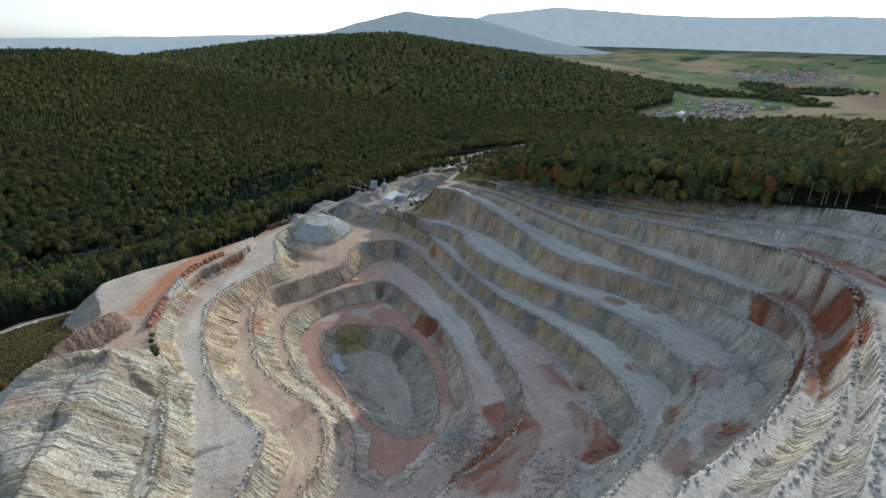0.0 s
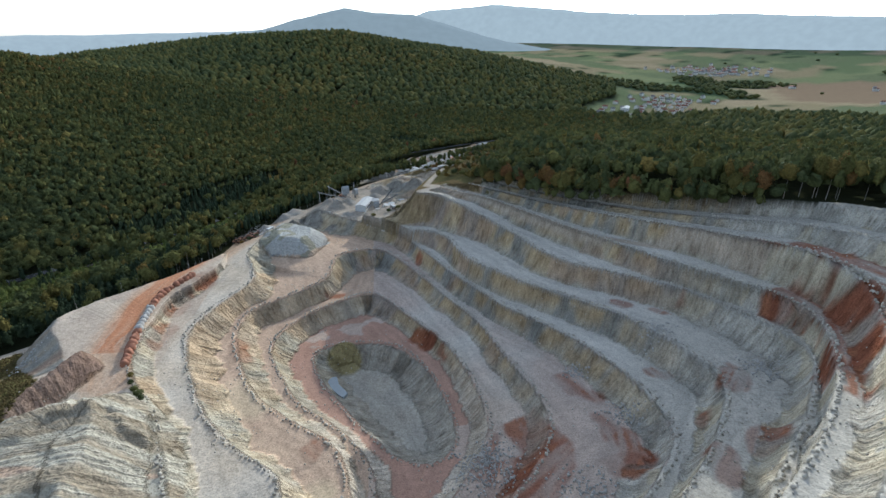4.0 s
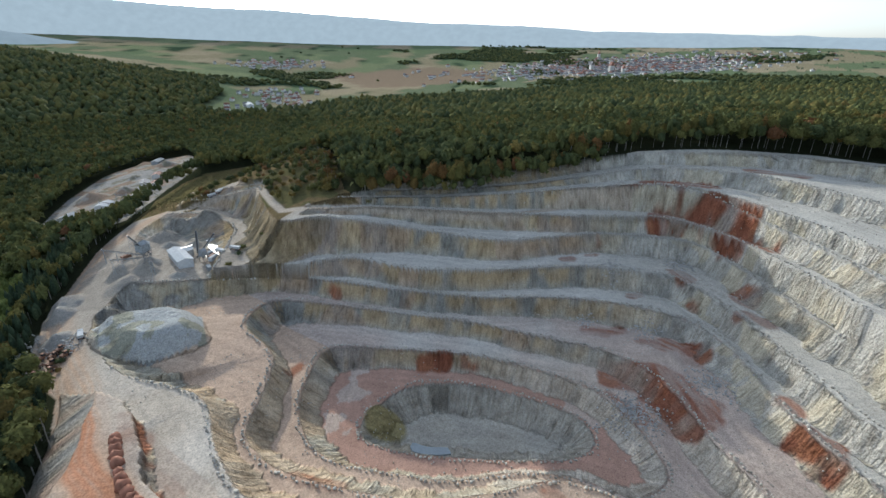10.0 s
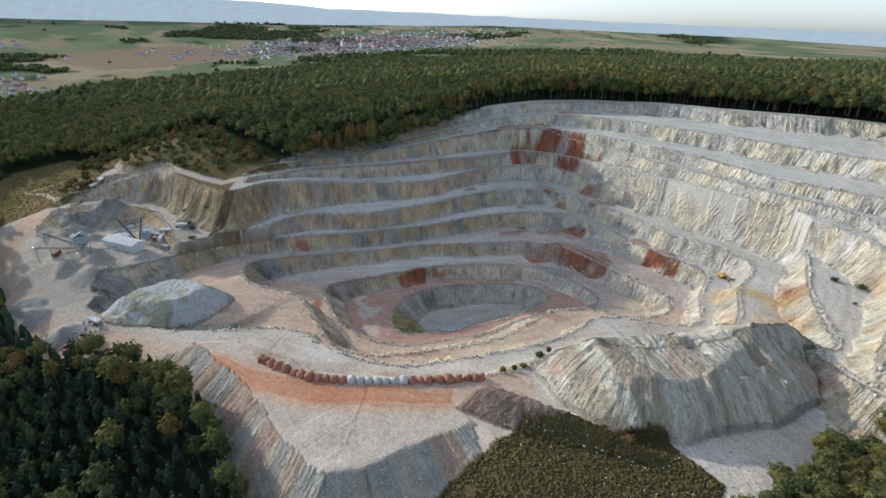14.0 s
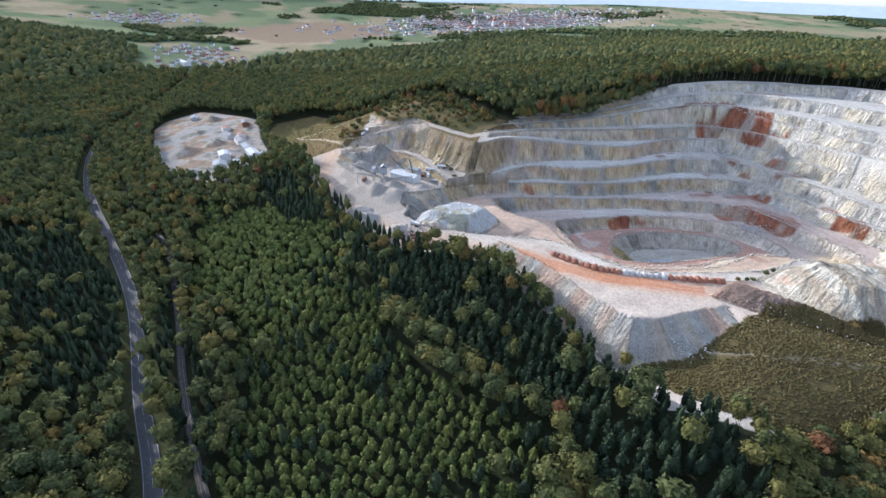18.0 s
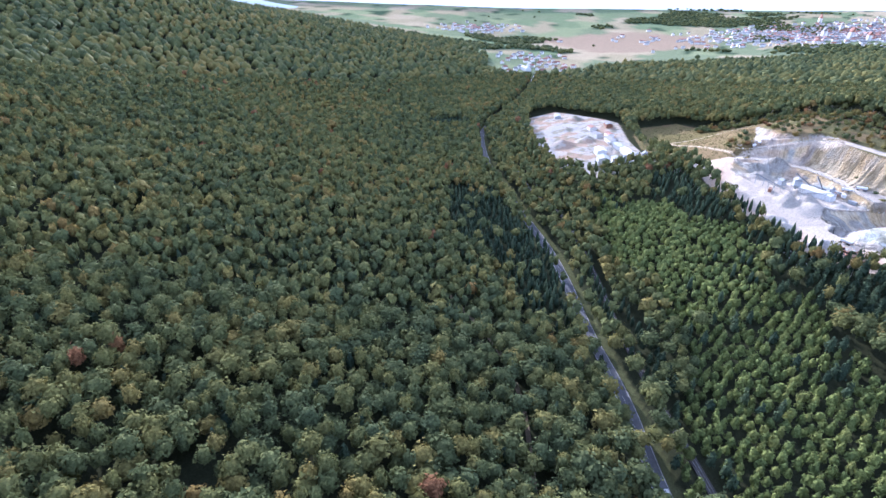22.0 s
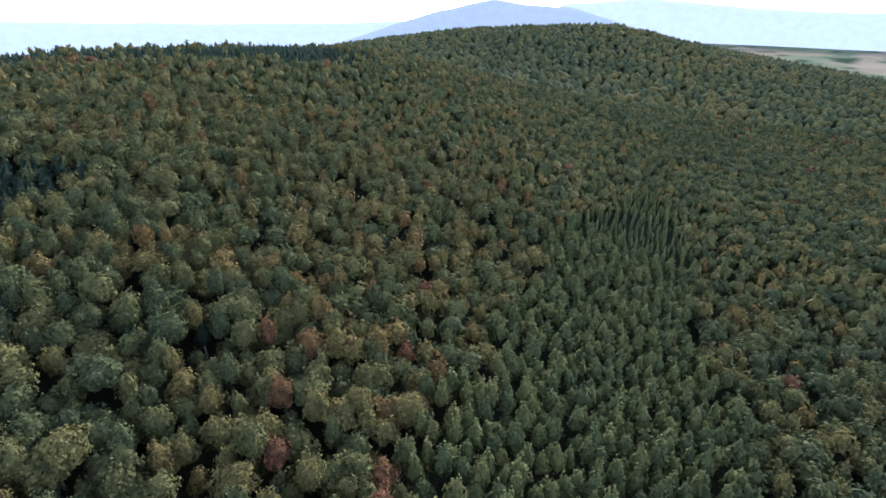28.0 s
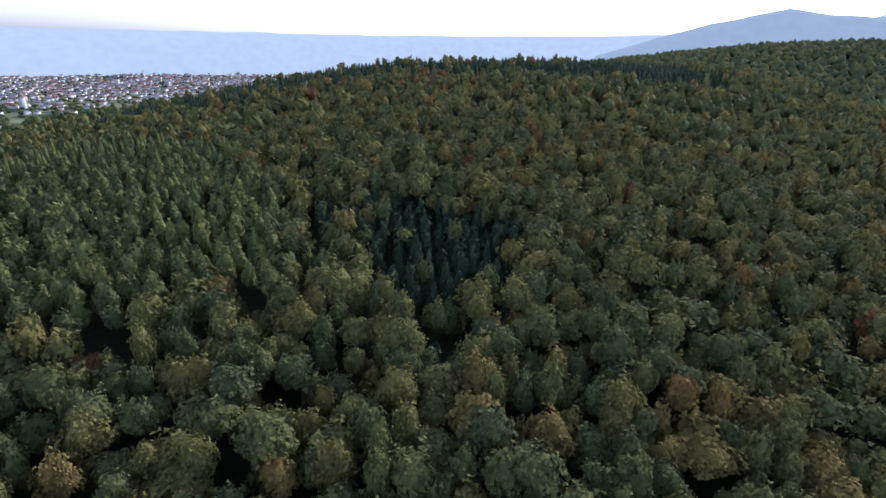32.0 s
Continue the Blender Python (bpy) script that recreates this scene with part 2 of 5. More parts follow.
EAST = [(60, 120, 70), (105, 243, 63), (70, 235, 64), (86, 210, 70), (112, 344, 27), (40, 330, 24), (200, 300, 50), (160, 420, 26), (250, 100, 74), (300, 0, 80), (210, -60, 95), (228, -90, 98), (270, -60, 95), (245, -150, 99), (236, -215, 100), (330, -200, 99), (290, -340, 100),
        (170, -430, 100), (400, 300, 42), (600, 900, 4), (600, 600, 16), (900, 667, 16), (560, 0, 78), (700, -300, 84), (20, -400, 96), (-60, -320, 88), (-150, -240, 58),
        (-190, -190, 46), (-220, -150, 34), (-250, -260, 48), (-150, -340, 76), (-330, -220, 20), (-300, -420, 52)]
FAR = [(1400, 1700, 10), (1200, 800, 14), (1500, 0, 50), (1400, -800, 70), (2400, 1200, 62), (2500, 300, 66), (2600, 3000, 150), (600, 2800, 110), (-600, 2700, 120), (900, 3800, 170),
       (-2200, 2600, -50), (-3400, 1200, -60), (-2500, 0, -30), (-3500, -1500, 0), (-1500, -1000, 20), (-500, -1500, 60), (500, -2000, 90), (-1500, -3500, 60), (2500, -2500, 90),
       (3800, 0, 180), (3500, -2000, 160), (0, -4000, 100), (-4000, 3000, -20), (-1700, 1900, -10), (-3000, 3600, -20), (3400, 3200, 225), (2000, 4000, 190)]
RELIEF = np.array(VALLEY + WEST + EAST + FAR, float)


def kernel(r):
    return np.sqrt(r * r + 50.0 ** 2)


_d = np.hypot(RELIEF[:, None, 0] - RELIEF[None, :, 0], RELIEF[:, None, 1] - RELIEF[None, :, 1])
RELIEF_W = np.linalg.solve(kernel(_d), RELIEF[:, 2])


def natural(x, y):
    out = np.zeros(x.shape)
    for (px, py, _), w in zip(RELIEF, RELIEF_W):
        out += w * kernel(np.hypot(x - px, y - py))
    return out


QUARRY = [(36, 86), (45, 97), (79, 45), (130, 2), (152, -12), (198, -42), (213, -88), (230, -150), (222, -215), (196, -267), (174, -324), (134, -388),
          (60, -358), (-36, -310), (-96, -274), (-146, -224), (-170, -175), (-205, -132), (-228, -104), (-249, -70), (-244, -24), (-229, -6), (-205, 20), (-182, 44),
          (-163, 69), (-150, 98), (-150, 140), (-128, 180), (-70, 252), (-30, 284), (-20, 297), (30, 368), (80, 406), (114, 416), (147, 382), (124, 330), (116, 276), (118, 225), (98, 182), (68, 146), (46, 118)]
WORKS = [(-63, 368), (-62, 418), (0, 503), (90, 592), (155, 632), (212, 638), (192, 580), (126, 455), (60, 402), (0, 345), (-19, 321)]
ROAD = rounded([(-560, -60), (-470, 20), (-420, 75), (-370, 135), (-324, 183), (-287, 228), (-220, 305), (-155, 399), (-72, 520), (50, 640), (231, 735), (420, 850), (590, 960)], False)
RAIL = rounded([(-430, 30), (-336, 141), (-307, 176), (-266, 221), (-223, 264), (-150, 345), (-110, 420), (-60, 490)], False)


def along(line):
    """Adds to each point of a line the metres run so far."""
    out, run = [], 0.0
    for k, p in enumerate(line):
        if k:
            run += float(np.hypot(*(p - line[k - 1])[:2]))
        out.append(np.append(p, run))
    return out


CRESTS = [along(c) for c in CRESTS]
for p in (ROAD, RAIL):
    zs = natural(np.array([q[0] for q in p]), np.array([q[1] for q in p]))
    for k in range(len(p)):
        p[k] = np.array([p[k][0], p[k][1], zs[max(0, k - 3):k + 4].mean()])

# spoil and stock heaps on the ground: outline, slope run, height
SPOIL = [(-134, -74), (-114, -92), (-105, -108), (-101, -122), (-94, -146), (-86, -170), (-84, -196), (-102, -221), (-135, -200), (-158, -165), (-174, -128), (-172, -104), (-158, -86)]
RIDGE = [(-168, -46), (-156, -56), (-164, -84), (-178, -112), (-186, -118), (-182, -96), (-176, -66)]
STOCK = [(-118, 141), (-89, 135), (-74, 113), (-88, 84), (-115, 90), (-126, 109)]
BROWN = [(-173, -72), (-172, -122), (-190, -136), (-226, -106), (-247, -80), (-240, -40), (-226, -12), (-219, -12), (-212, -32), (-194, -50)]
MEADOW = [(-26, 290), (28, 362), (80, 402), (112, 412), (143, 380), (120, 330), (98, 275), (60, 262), (-4, 244)]
CONES = [(-84, 186, 4, 8), (-93, 150, 5, 11), (-104, 146, 4, 10), (-76, 141, 3, 6), (-114, 188, 7, 12), (-121, 177, 6, 10), (-62, 156, 3, 6), (-72, 176, 6, 9), (-64, 186, 5, 8), (-80, 190, 4, 8), (-88, 168, 4, 12), (-40, 205, 4, 7), (-28, 196, 3, 6), (-34, 222, 7, 11), (-18, 232, 8, 12), (-2, 222, 9, 13),
         (8, 465, 9, 19), (35, 445, 7, 14), (-42, 417, 6, 15), (123, 524, 7, 16), (122, 581, 5, 14), (70, 500, 4, 10), (-57, -8, 6, 11), (-132, 150, 5, 9), (-142, 168, 6, 10)]


PLATEAU = [(-148, 98), (-163, 70), (-182, 45), (-205, 20), (-222, -4), (-216, -28), (-200, -46), (-188, -60), (-178, -72), (-140, -72), (-138, 60)]
TOE = PLATEAU[:9]


def heap(x, y, pts, run, height):
    d = near_line(x, y, pts, True)[0]
    return np.where(inside(x, y, pts), np.clip(d / run, 0, 1) ** 0.85 * height, 0)


def heights(x, y):
    """Height of the ground, and which of it is cut, face or heap; run along the nearest crest."""
    nat = natural(x, y) + 1.2 * rough(x, y, 90, 3, 5)
    z = nat.copy()
    bare, face, ring = np.zeros(x.shape), np.zeros(x.shape), np.full(x.shape, -1.0)
    m = (x > -320) & (x < 330) & (y > -460) & (y < 420)
    xs, ys = x[m], y[m]
    wx, wy = xs + 1.2 * rough(xs, ys, 24, 3, 3), ys + 1.2 * rough(xs, ys, 24, 3, 9)
    sunny = np.clip((xs * 0.66 - ys * 0.75 - 95) / 40, 0, 1)
    inner = np.full(xs.shape, 99)
    for k in range(len(CRESTS) - 1, -1, -1):
        inner[inside(wx, wy, CRESTS[k])] = k
    cut, facem, grain, fall = np.full(xs.shape, 400.0), np.zeros(xs.shape), np.zeros(xs.shape), np.zeros(xs.shape)
    course = xs.copy()
    for k in range(len(CRESTS)):
        r = inner == k
        if not r.any():
            continue
        px, py = wx[r], wy[r]
        d, (zc, wc, run) = near_line(px, py, CRESTS[k], True)
        if k:
            d2, e2 = near_line(px, py, CRESTS[k - 1], True)
            low = e2[0]
            span = d + d2
            wc = np.where(wc < 8.5, np.clip(wc + 1.5, 0.26 * span, 0.50 * span), np.minimum(wc, 0.62 * span))
        else:
            low = np.full(px.shape, FLOOR_Z)
            wc = wc * 2.0
        soft = 1.0 * (px < -45) * (py < 60)
        bright = sunny[r]
        rib = 0.30 * rough(run, run * 0, 9, 3, 21 + k) + 0.16 * np.abs(wave(run, run * 0, 3.1, 33)) + bright * 0.35 * rough(run, run * 0, 16, 2, 34 + k)
        s = np.clip(d / np.maximum(wc * (1 + rib), 1.2), 0, 1)
        band = 4 * s * (1 - s)
        rock = np.where(s < 0.68, s * (0.87 / 0.68), 0.87 + (s - 0.68) * (0.13 / 0.32))
        level = zc + (low - zc) * np.where(soft > 0.5, s ** 0.92, rock)
        gully = np.abs(wave(run, d * 0.15, 5.2, 31)) + 0.5 * np.abs(wave(run, d * 0.15, 2.6, 32))
        crag = 0.5 * rough(run, d * 0.6, 6, 3, 41) + (0.3 + 1.5 * bright) * np.abs(wave(run, d * 0.25, 5.4, 42)) + bright * (1.5 * np.maximum(0, rough(run, d * 0.5, 13, 3, 43)) + 1.1 * np.abs(wave(run + 2 * wave(px, py, 6, 44), d * 0.9, 2.7, 48)))
        level -= band * (soft * 0.9 * gully + (1 - soft) * crag)
        fall[r] = s
        course[r] = run
        level += 0.08 * rough(px, py, 3, 2, 51)
        cut[r], facem[r] = level, np.clip(np.minimum(s, 1 - s) * 22, 0, 1)
        grain[r] = np.where(s < 1, rough(run, level * 0.35, 9, 3, 45), rough(run * 0.12, d, 2.4, 2, 46))
    use = cut < nat[m] - 0.3
    zz = np.where(use, cut, nat[m])
    d, e = near_line(xs, ys, [(*p, k * 30.0) for k, p in enumerate(TOE)])
    t = np.where(inside(xs, ys, PLATEAU), np.clip((d + 1.5 * wave(xs, ys, 10, 58)) / 17, 0, 1), 0)
    fill = nat[m] + (32.2 - nat[m]) * t - 4 * t * (1 - t) * (1.1 * np.abs(wave(e[0], d * 0.1, 6.5, 59)) + 0.6 * np.abs(wave(e[0], d * 0.1, 3.2, 60)))
    slope = (fill > zz + 0.2) & ~use
    t0, e0 = t, e[0]
    zz = np.where(slope, fill, zz)
    sx, sy = xs + 1.5 * wave(xs, ys, 14, 61), ys + 1.5 * wave(xs, ys, 14, 62)
    down, (drun,) = near_line(sx, sy, along(rounded(SPOIL)), True)
    east = np.clip((xs + 150) / 35, 0, 1)
    reach, foot = 16 + 16 * east, 32 - 7 * east
    up = np.where(inside(sx, sy, SPOIL), np.maximum(foot + (46.5 - foot) * np.clip(down / reach, 0, 1) ** 0.95 - zz, 0), 0)
    slide = np.clip(np.minimum(down, reach + 2 - down) / 4, 0, 1) * (up > 0.2)
    up = up - slide * (1.5 * np.abs(wave(drun + 2 * wave(xs, ys, 14, 65), down * 0.16, 3.0, 66)) + 0.9 * np.abs(wave(drun + 3 * wave(xs, ys, 9, 65), down * 0.12, 2.1, 68)))
    tip = 2.4 * rough(xs, ys, 44, 4, 64) + 0.4
    scarp = np.floor(tip) + np.clip((tip - np.floor(tip)) * 8, 0, 1)
    up = np.where(up > 0.2, up + np.clip(down / 8, 0, 1) * (2.2 * scarp + 0.7 * rough(xs, ys, 7, 3, 63) + 0.5 * np.abs(wave(xs + 3 * wave(xs, ys, 12, 62), ys, 2.4, 61))), up)
    ridge_d, (rrun,) = near_line(xs, ys, along(rounded(RIDGE)), True)
    up = up + np.where(inside(xs, ys, RIDGE), np.clip(ridge_d / 7, 0, 1) * 9 - np.clip(ridge_d / 2, 0, 1) * 1.3 * np.abs(wave(rrun, ridge_d * 0.1, 3.6, 69)), 0)
    kx, ky = xs + 3.5 * rough(xs, ys, 16, 3, 70), ys + 3.5 * rough(xs, ys, 16, 3, 72)
    up = up + np.minimum(heap(kx, ky, rounded(STOCK), 17, 13.5), 11 + 1.5 * rough(xs, ys, 18, 3, 67)) * np.clip(heap(kx, ky, rounded(STOCK), 2, 1), 0, 1)
    z[m] = zz + np.maximum(up, 0)
    for cx, cy, h, r in CONES:
        q = m if cy < 400 else (np.abs(x - cx) < 40) & (np.abs(y - cy) < 40)
        d = np.hypot(x[q] - cx, y[q] - cy)
        z[q] += np.maximum(0, 1 - (d + 0.8 * wave(x[q], y[q], 4, 71)) / r) * h
    q = m.copy()
    q[m] = (up > 0.4)
    bare[m] = use
    face[m] = np.maximum(facem * use, np.maximum(0.12 * np.clip(up, 0, 1), 0.5 * (slope & (t < 0.95))))
    ring[m] = np.where(use, inner, -1)
    streak = np.zeros(x.shape)
    streak[m] = np.where(use, grain, np.where(slope, wave(e[0], d * 0.2, 9, 47), np.where(up > 0.5, np.abs(wave(drun, down * 0.05, 4.6, 66)) * -2.4 + 1, 0)))
    drop = np.zeros(x.shape)
    drop[m] = np.where(use, fall, 0)
    dump = np.zeros(x.shape)
    dump[m] = slope & (t < 0.97)
    # the valley road and the railway lie level
    q = (x > -620) & (x < 640) & (y > -120) & (y < 1000)
    for line, half in ((ROAD, 7.0), (RAIL, 4.0)):
        d, (rz,) = near_line(x[q], y[q], line)
        t = np.clip((d - half - 4) / 14, 0, 1)
        z[q] = z[q] * t + (rz - 0.8) * (1 - t)
    steep, way = np.zeros(x.shape), x.copy()
    steep[m] = np.where(up > 0.3, 0.9 * np.clip(down / 3, 0, 1), np.where(slope & (t0 < 0.97), 0.55, facem * use))
    way[m] = np.where(up > 0.3, drun, np.where(slope, e0 * 1.0, course))
    return z, bare, face, ring, streak, dump, drop, steep, way


def axis(lo, hi, spans, grow=1.08, largest=60):
    """Grid lines: spans of (start, end, step), then ever wider outwards."""
    out = []
    for a, b, st in spans:
        out += list(np.arange(a, b - st * 0.4, st))
    step = spans[-1][2]
    s, v = step, out[-1]
    while v < hi:
        s = min(s * grow, largest)
        v += s
        out.append(v)
    s, v = spans[0][2], out[0]
    while v > lo:
        s = min(s * grow, largest)
        v -= s
        out.insert(0, v)
    return np.array(out)


def sheet(name, xs, ys, z, material, **attrs):
    nx, ny = len(xs), len(ys)
    gx, gy = np.meshgrid(xs, ys)
    co = np.stack([gx, gy, z], 2).reshape(-1, 3)
    i = np.arange(nx * ny).reshape(ny, nx)
    quads = np.stack([i[:-1, :-1], i[:-1, 1:], i[1:, 1:], i[1:, :-1]], 2).reshape(-1, 4)
    me = raw_mesh(name, co, quads)
    for k, v in attrs.items():
        at = me.attributes.new(k, "FLOAT", "POINT")
        at.data.foreach_set("value", np.ascontiguousarray(v, np.float32).ravel())
    me.materials.append(material)
    me.polygons.foreach_set("use_smooth", np.ones(len(me.polygons), bool))
    return new(name, me)


def raw_mesh(name, co, faces):
    """faces: an array with equal corners a face."""
    me = bpy.data.meshes.new(name)
    n, k = faces.shape
    me.vertices.add(len(co))
    me.vertices.foreach_set("co", np.ascontiguousarray(co, np.float32).ravel())
    me.loops.add(n * k)
    me.loops.foreach_set("vertex_index", np.ascontiguousarray(faces, np.int32).ravel())
    me.polygons.add(n)
    me.polygons.foreach_set("loop_start", np.arange(0, n * k, k, dtype=np.int32))
    me.update(calc_edges=True)
    return me


# materials -------------------------------------------------------------------


def mat(name):
    m = bpy.data.materials.new(name)
    m.use_nodes = True
    return m, m.node_tree.nodes, m.node_tree.links


def noise_node(n, l, scale, detail=4, space=None):
    tx = n.new("ShaderNodeTexNoise")
    tx.inputs["Scale"].default_value, tx.inputs["Detail"].default_value = scale, detail
    if space is None:
        space = n.new("ShaderNodeNewGeometry").outputs["Position"]
    l.new(space, tx.inputs["Vector"])
    return tx.outputs["Fac"]


def ramp_node(n, l, fac, stops):
    r = n.new("ShaderNodeValToRGB")
    while len(r.color_ramp.elements) < len(stops):
        r.color_ramp.elements.new(0.5)
    for e, (p, c) in zip(r.color_ramp.elements, stops):
        e.position, e.color = p, (*c, 1)
    l.new(fac, r.inputs[0])
    return r.outputs[0]


def times_node(n, l, a, b, mode="MULTIPLY", fac=1.0):
    x = n.new("ShaderNodeMix")
    x.data_type, x.blend_type = "RGBA", mode
    x.inputs["Factor"].default_value = fac
    l.new(a, x.inputs["A"]), l.new(b, x.inputs["B"])
    return x.outputs["Result"]


def bump_node(n, l, height, strength, distance, into):
    bu = n.new("ShaderNodeBump")
    bu.inputs["Strength"].default_value, bu.inputs["Distance"].default_value = strength, distance
    l.new(height, bu.inputs["Height"])
    l.new(bu.outputs[0], into)


def simple(name, color, rough_=0.8, metal=0.0, var=0.15, scale=0.8, spec=0.3):
    m, n, l = mat(name)
    b = n["Principled BSDF"]
    b.inputs["Roughness"].default_value, b.inputs["Metallic"].default_value = rough_, metal
    b.inputs["Specular IOR Level"].default_value = spec
    f = noise_node(n, l, scale)
    lo, hi = [c * (1 - var) for c in color], [min(1, c * (1 + var)) for c in color]
    l.new(ramp_node(n, l, f, [(0.3, lo), (0.7, hi)]), b.inputs["Base Color"])
    bump_node(n, l, noise_node(n, l, scale * 6), 0.2, 0.05, b.inputs["Normal"])
    return m


def make_ground_mat():
    m, n, l = mat("ground")
    b = n["Principled BSDF"]
    b.inputs["Roughness"].default_value, b.inputs["Specular IOR Level"].default_value = 1.0, 0.0
    at = n.new("ShaderNodeAttribute")
    at.attribute_name = "albedo"
    pos = n.new("ShaderNodeNewGeometry").outputs["Position"]
    st = n.new("ShaderNodeMapping")
    st.inputs["Scale"].default_value = (1.0, 1.0, 0.22)
    l.new(pos, st.inputs["Vector"])
    big = ramp_node(n, l, noise_node(n, l, 0.07, 5, pos), [(0.3, (0.90, 0.90, 0.90)), (0.7, (1.08, 1.08, 1.07))])
    mid = ramp_node(n, l, noise_node(n, l, 0.45, 6, st.outputs[0]), [(0.28, (0.84, 0.84, 0.84)), (0.55, (1.01, 1.01, 1.01)), (0.75, (1.09, 1.09, 1.08))])
    fine = ramp_node(n, l, noise_node(n, l, 1.5, 10, pos), [(0.3, (0.70, 0.70, 0.70)), (0.5, (1.0, 1.0, 1.0)), (0.68, (1.18, 1.18, 1.17))])
    col = times_node(n, l, times_node(n, l, times_node(n, l, at.outputs["Color"], big), mid), fine)
    rock = ramp_node(n, l, noise_node(n, l, 0.17, 10, st.outputs[0]), [(0.30, (0.62, 0.60, 0.57)), (0.44, (0.90, 0.89, 0.87)), (0.56, (1.03, 1.03, 1.02)), (0.72, (1.18, 1.18, 1.17))])
    onface = n.new("ShaderNodeAttribute")
    onface.attribute_name = "face"
    mixed = n.new("ShaderNodeMix")
    mixed.data_type, mixed.blend_type = "RGBA", "MULTIPLY"
    l.new(onface.outputs["Fac"], mixed.inputs["Factor"])
    l.new(col, mixed.inputs["A"]), l.new(rock, mixed.inputs["B"])
    col = mixed.outputs["Result"]
    way, steep = n.new("ShaderNodeAttribute"), n.new("ShaderNodeAttribute")
    way.attribute_name, steep.attribute_name = "course", "steep"
    sep, com = n.new("ShaderNodeSeparateXYZ"), n.new("ShaderNodeCombineXYZ")
    l.new(pos, sep.inputs[0])
    l.new(way.outputs["Fac"], com.inputs[0])
    low = n.new("ShaderNodeMath")
    low.operation = "MULTIPLY"
    low.inputs[1].default_value = 0.16
    l.new(sep.outputs[2], low.inputs[0])
    l.new(low.outputs[0], com.inputs[1])
    flute = noise_node(n, l, 0.75, 7, com.outputs[0])
    lines = ramp_node(n, l, flute, [(0.32, (0.68, 0.66, 0.63)), (0.46, (0.96, 0.95, 0.94)), (0.62, (1.06, 1.06, 1.06)), (0.75, (1.16, 1.16, 1.15))])
    run_mix = n.new("ShaderNodeMix")
    run_mix.data_type, run_mix.blend_type = "RGBA", "MULTIPLY"
    l.new(steep.outputs["Fac"], run_mix.inputs["Factor"])
    l.new(col, run_mix.inputs["A"]), l.new(lines, run_mix.inputs["B"])
    l.new(run_mix.outputs["Result"], b.inputs["Base Color"])
    # relief: flutes and crags on the slopes, ruts and lumps on the level
    total = n.new("ShaderNodeMath")
    total.operation = "ADD"
    l.new(flute, total.inputs[0])
    l.new(noise_node(n, l, 0.5, 9, pos), total.inputs[1])
    h, ad = n.new("ShaderNodeMath"), n.new("ShaderNodeMath")
    h.operation, ad.operation = "MULTIPLY", "MULTIPLY_ADD"
    ad.inputs[1].default_value, ad.inputs[2].default_value = 0.9, 0.14
    l.new(steep.outputs["Fac"], ad.inputs[0])
    l.new(total.outputs[0], h.inputs[0])
    l.new(ad.outputs[0], h.inputs[1])
    bump_node(n, l, h.outputs[0], 0.85, 2.2, b.inputs["Normal"])
    return m


def foliage(name, stops, own=False, see=0.2):
    """Leaves: colour by each tree's own number, with lighter and darker sprays."""
    m, n, l = mat(name)
    b = n["Principled BSDF"]
    b.inputs["Roughness"].default_value, b.inputs["Specular IOR Level"].default_value = 0.9, 0.02
    if own:
        fac = n.new("ShaderNodeObjectInfo").outputs["Random"]
    else:
        at = n.new("ShaderNodeAttribute")
        at.attribute_name = "tint"
        fac = at.outputs["Fac"]
    col = ramp_node(n, l, fac, stops)
    spray = ramp_node(n, l, noise_node(n, l, 0.9, 5), [(0.3, (0.66, 0.67, 0.68)), (0.7, (1.32, 1.29, 1.2))])
    col = times_node(n, l, col, spray)
    l.new(col, b.inputs["Base Color"])
    bump_node(n, l, noise_node(n, l, 1.6, 5), 0.6, 0.45, b.inputs["Normal"])
    tr = n.new("ShaderNodeBsdfTranslucent")
    l.new(col, tr.inputs["Color"])
    mx = n.new("ShaderNodeMixShader")
    mx.inputs[0].default_value = see
    l.new(b.outputs[0], mx.inputs[1]), l.new(tr.outputs[0], mx.inputs[2])
    l.new(mx.outputs[0], n["Material Output"].inputs["Surface"])
    return m


BROAD = [(0.0, (0.062, 0.080, 0.039)), (0.3, (0.090, 0.104, 0.042)), (0.55, (0.126, 0.127, 0.045)), (0.75, (0.162, 0.137, 0.046)), (0.88, (0.174, 0.127, 0.044)), (0.96, (0.172, 0.103, 0.042)), (1.0, (0.158, 0.082, 0.042))]
DARK = [(0.0, (0.030, 0.046, 0.030)), (0.6, (0.044, 0.064, 0.038)), (1.0, (0.066, 0.086, 0.044))]
YOUNG = [(0.0, (0.096, 0.126, 0.046)), (0.6, (0.132, 0.160, 0.052)), (1.0, (0.165, 0.176, 0.057))]
POLE = [(0.0, (0.078, 0.096, 0.040)), (0.5, (0.112, 0.128, 0.046)), (1.0, (0.150, 0.150, 0.052))]
ground_mat = make_ground_mat()
broad_mat, dark_mat, young_mat = foliage("broad leaves", BROAD), foliage("dark needles", DARK, see=0.1), foliage("young leaves", YOUNG)
pole_mat = foliage("pole stand needles", POLE, see=0.15)
broad_own, dark_own = foliage("broad leaves of one tree", BROAD, True), foliage("needles of one tree", DARK, True, 0.1)
bark_mat = simple("bark", (0.30, 0.28, 0.25), 0.9, var=0.3)
stone_mat = simple("berm stone", (0.46, 0.43, 0.37), 0.95, var=0.35, scale=0.25)
grey_stone = simple("grey rubble", (0.42, 0.41, 0.385), 0.95, var=0.3, scale=0.4)
red_earth = simple("red earth", (0.30, 0.14, 0.09), 0.95, var=0.35, scale=0.35)
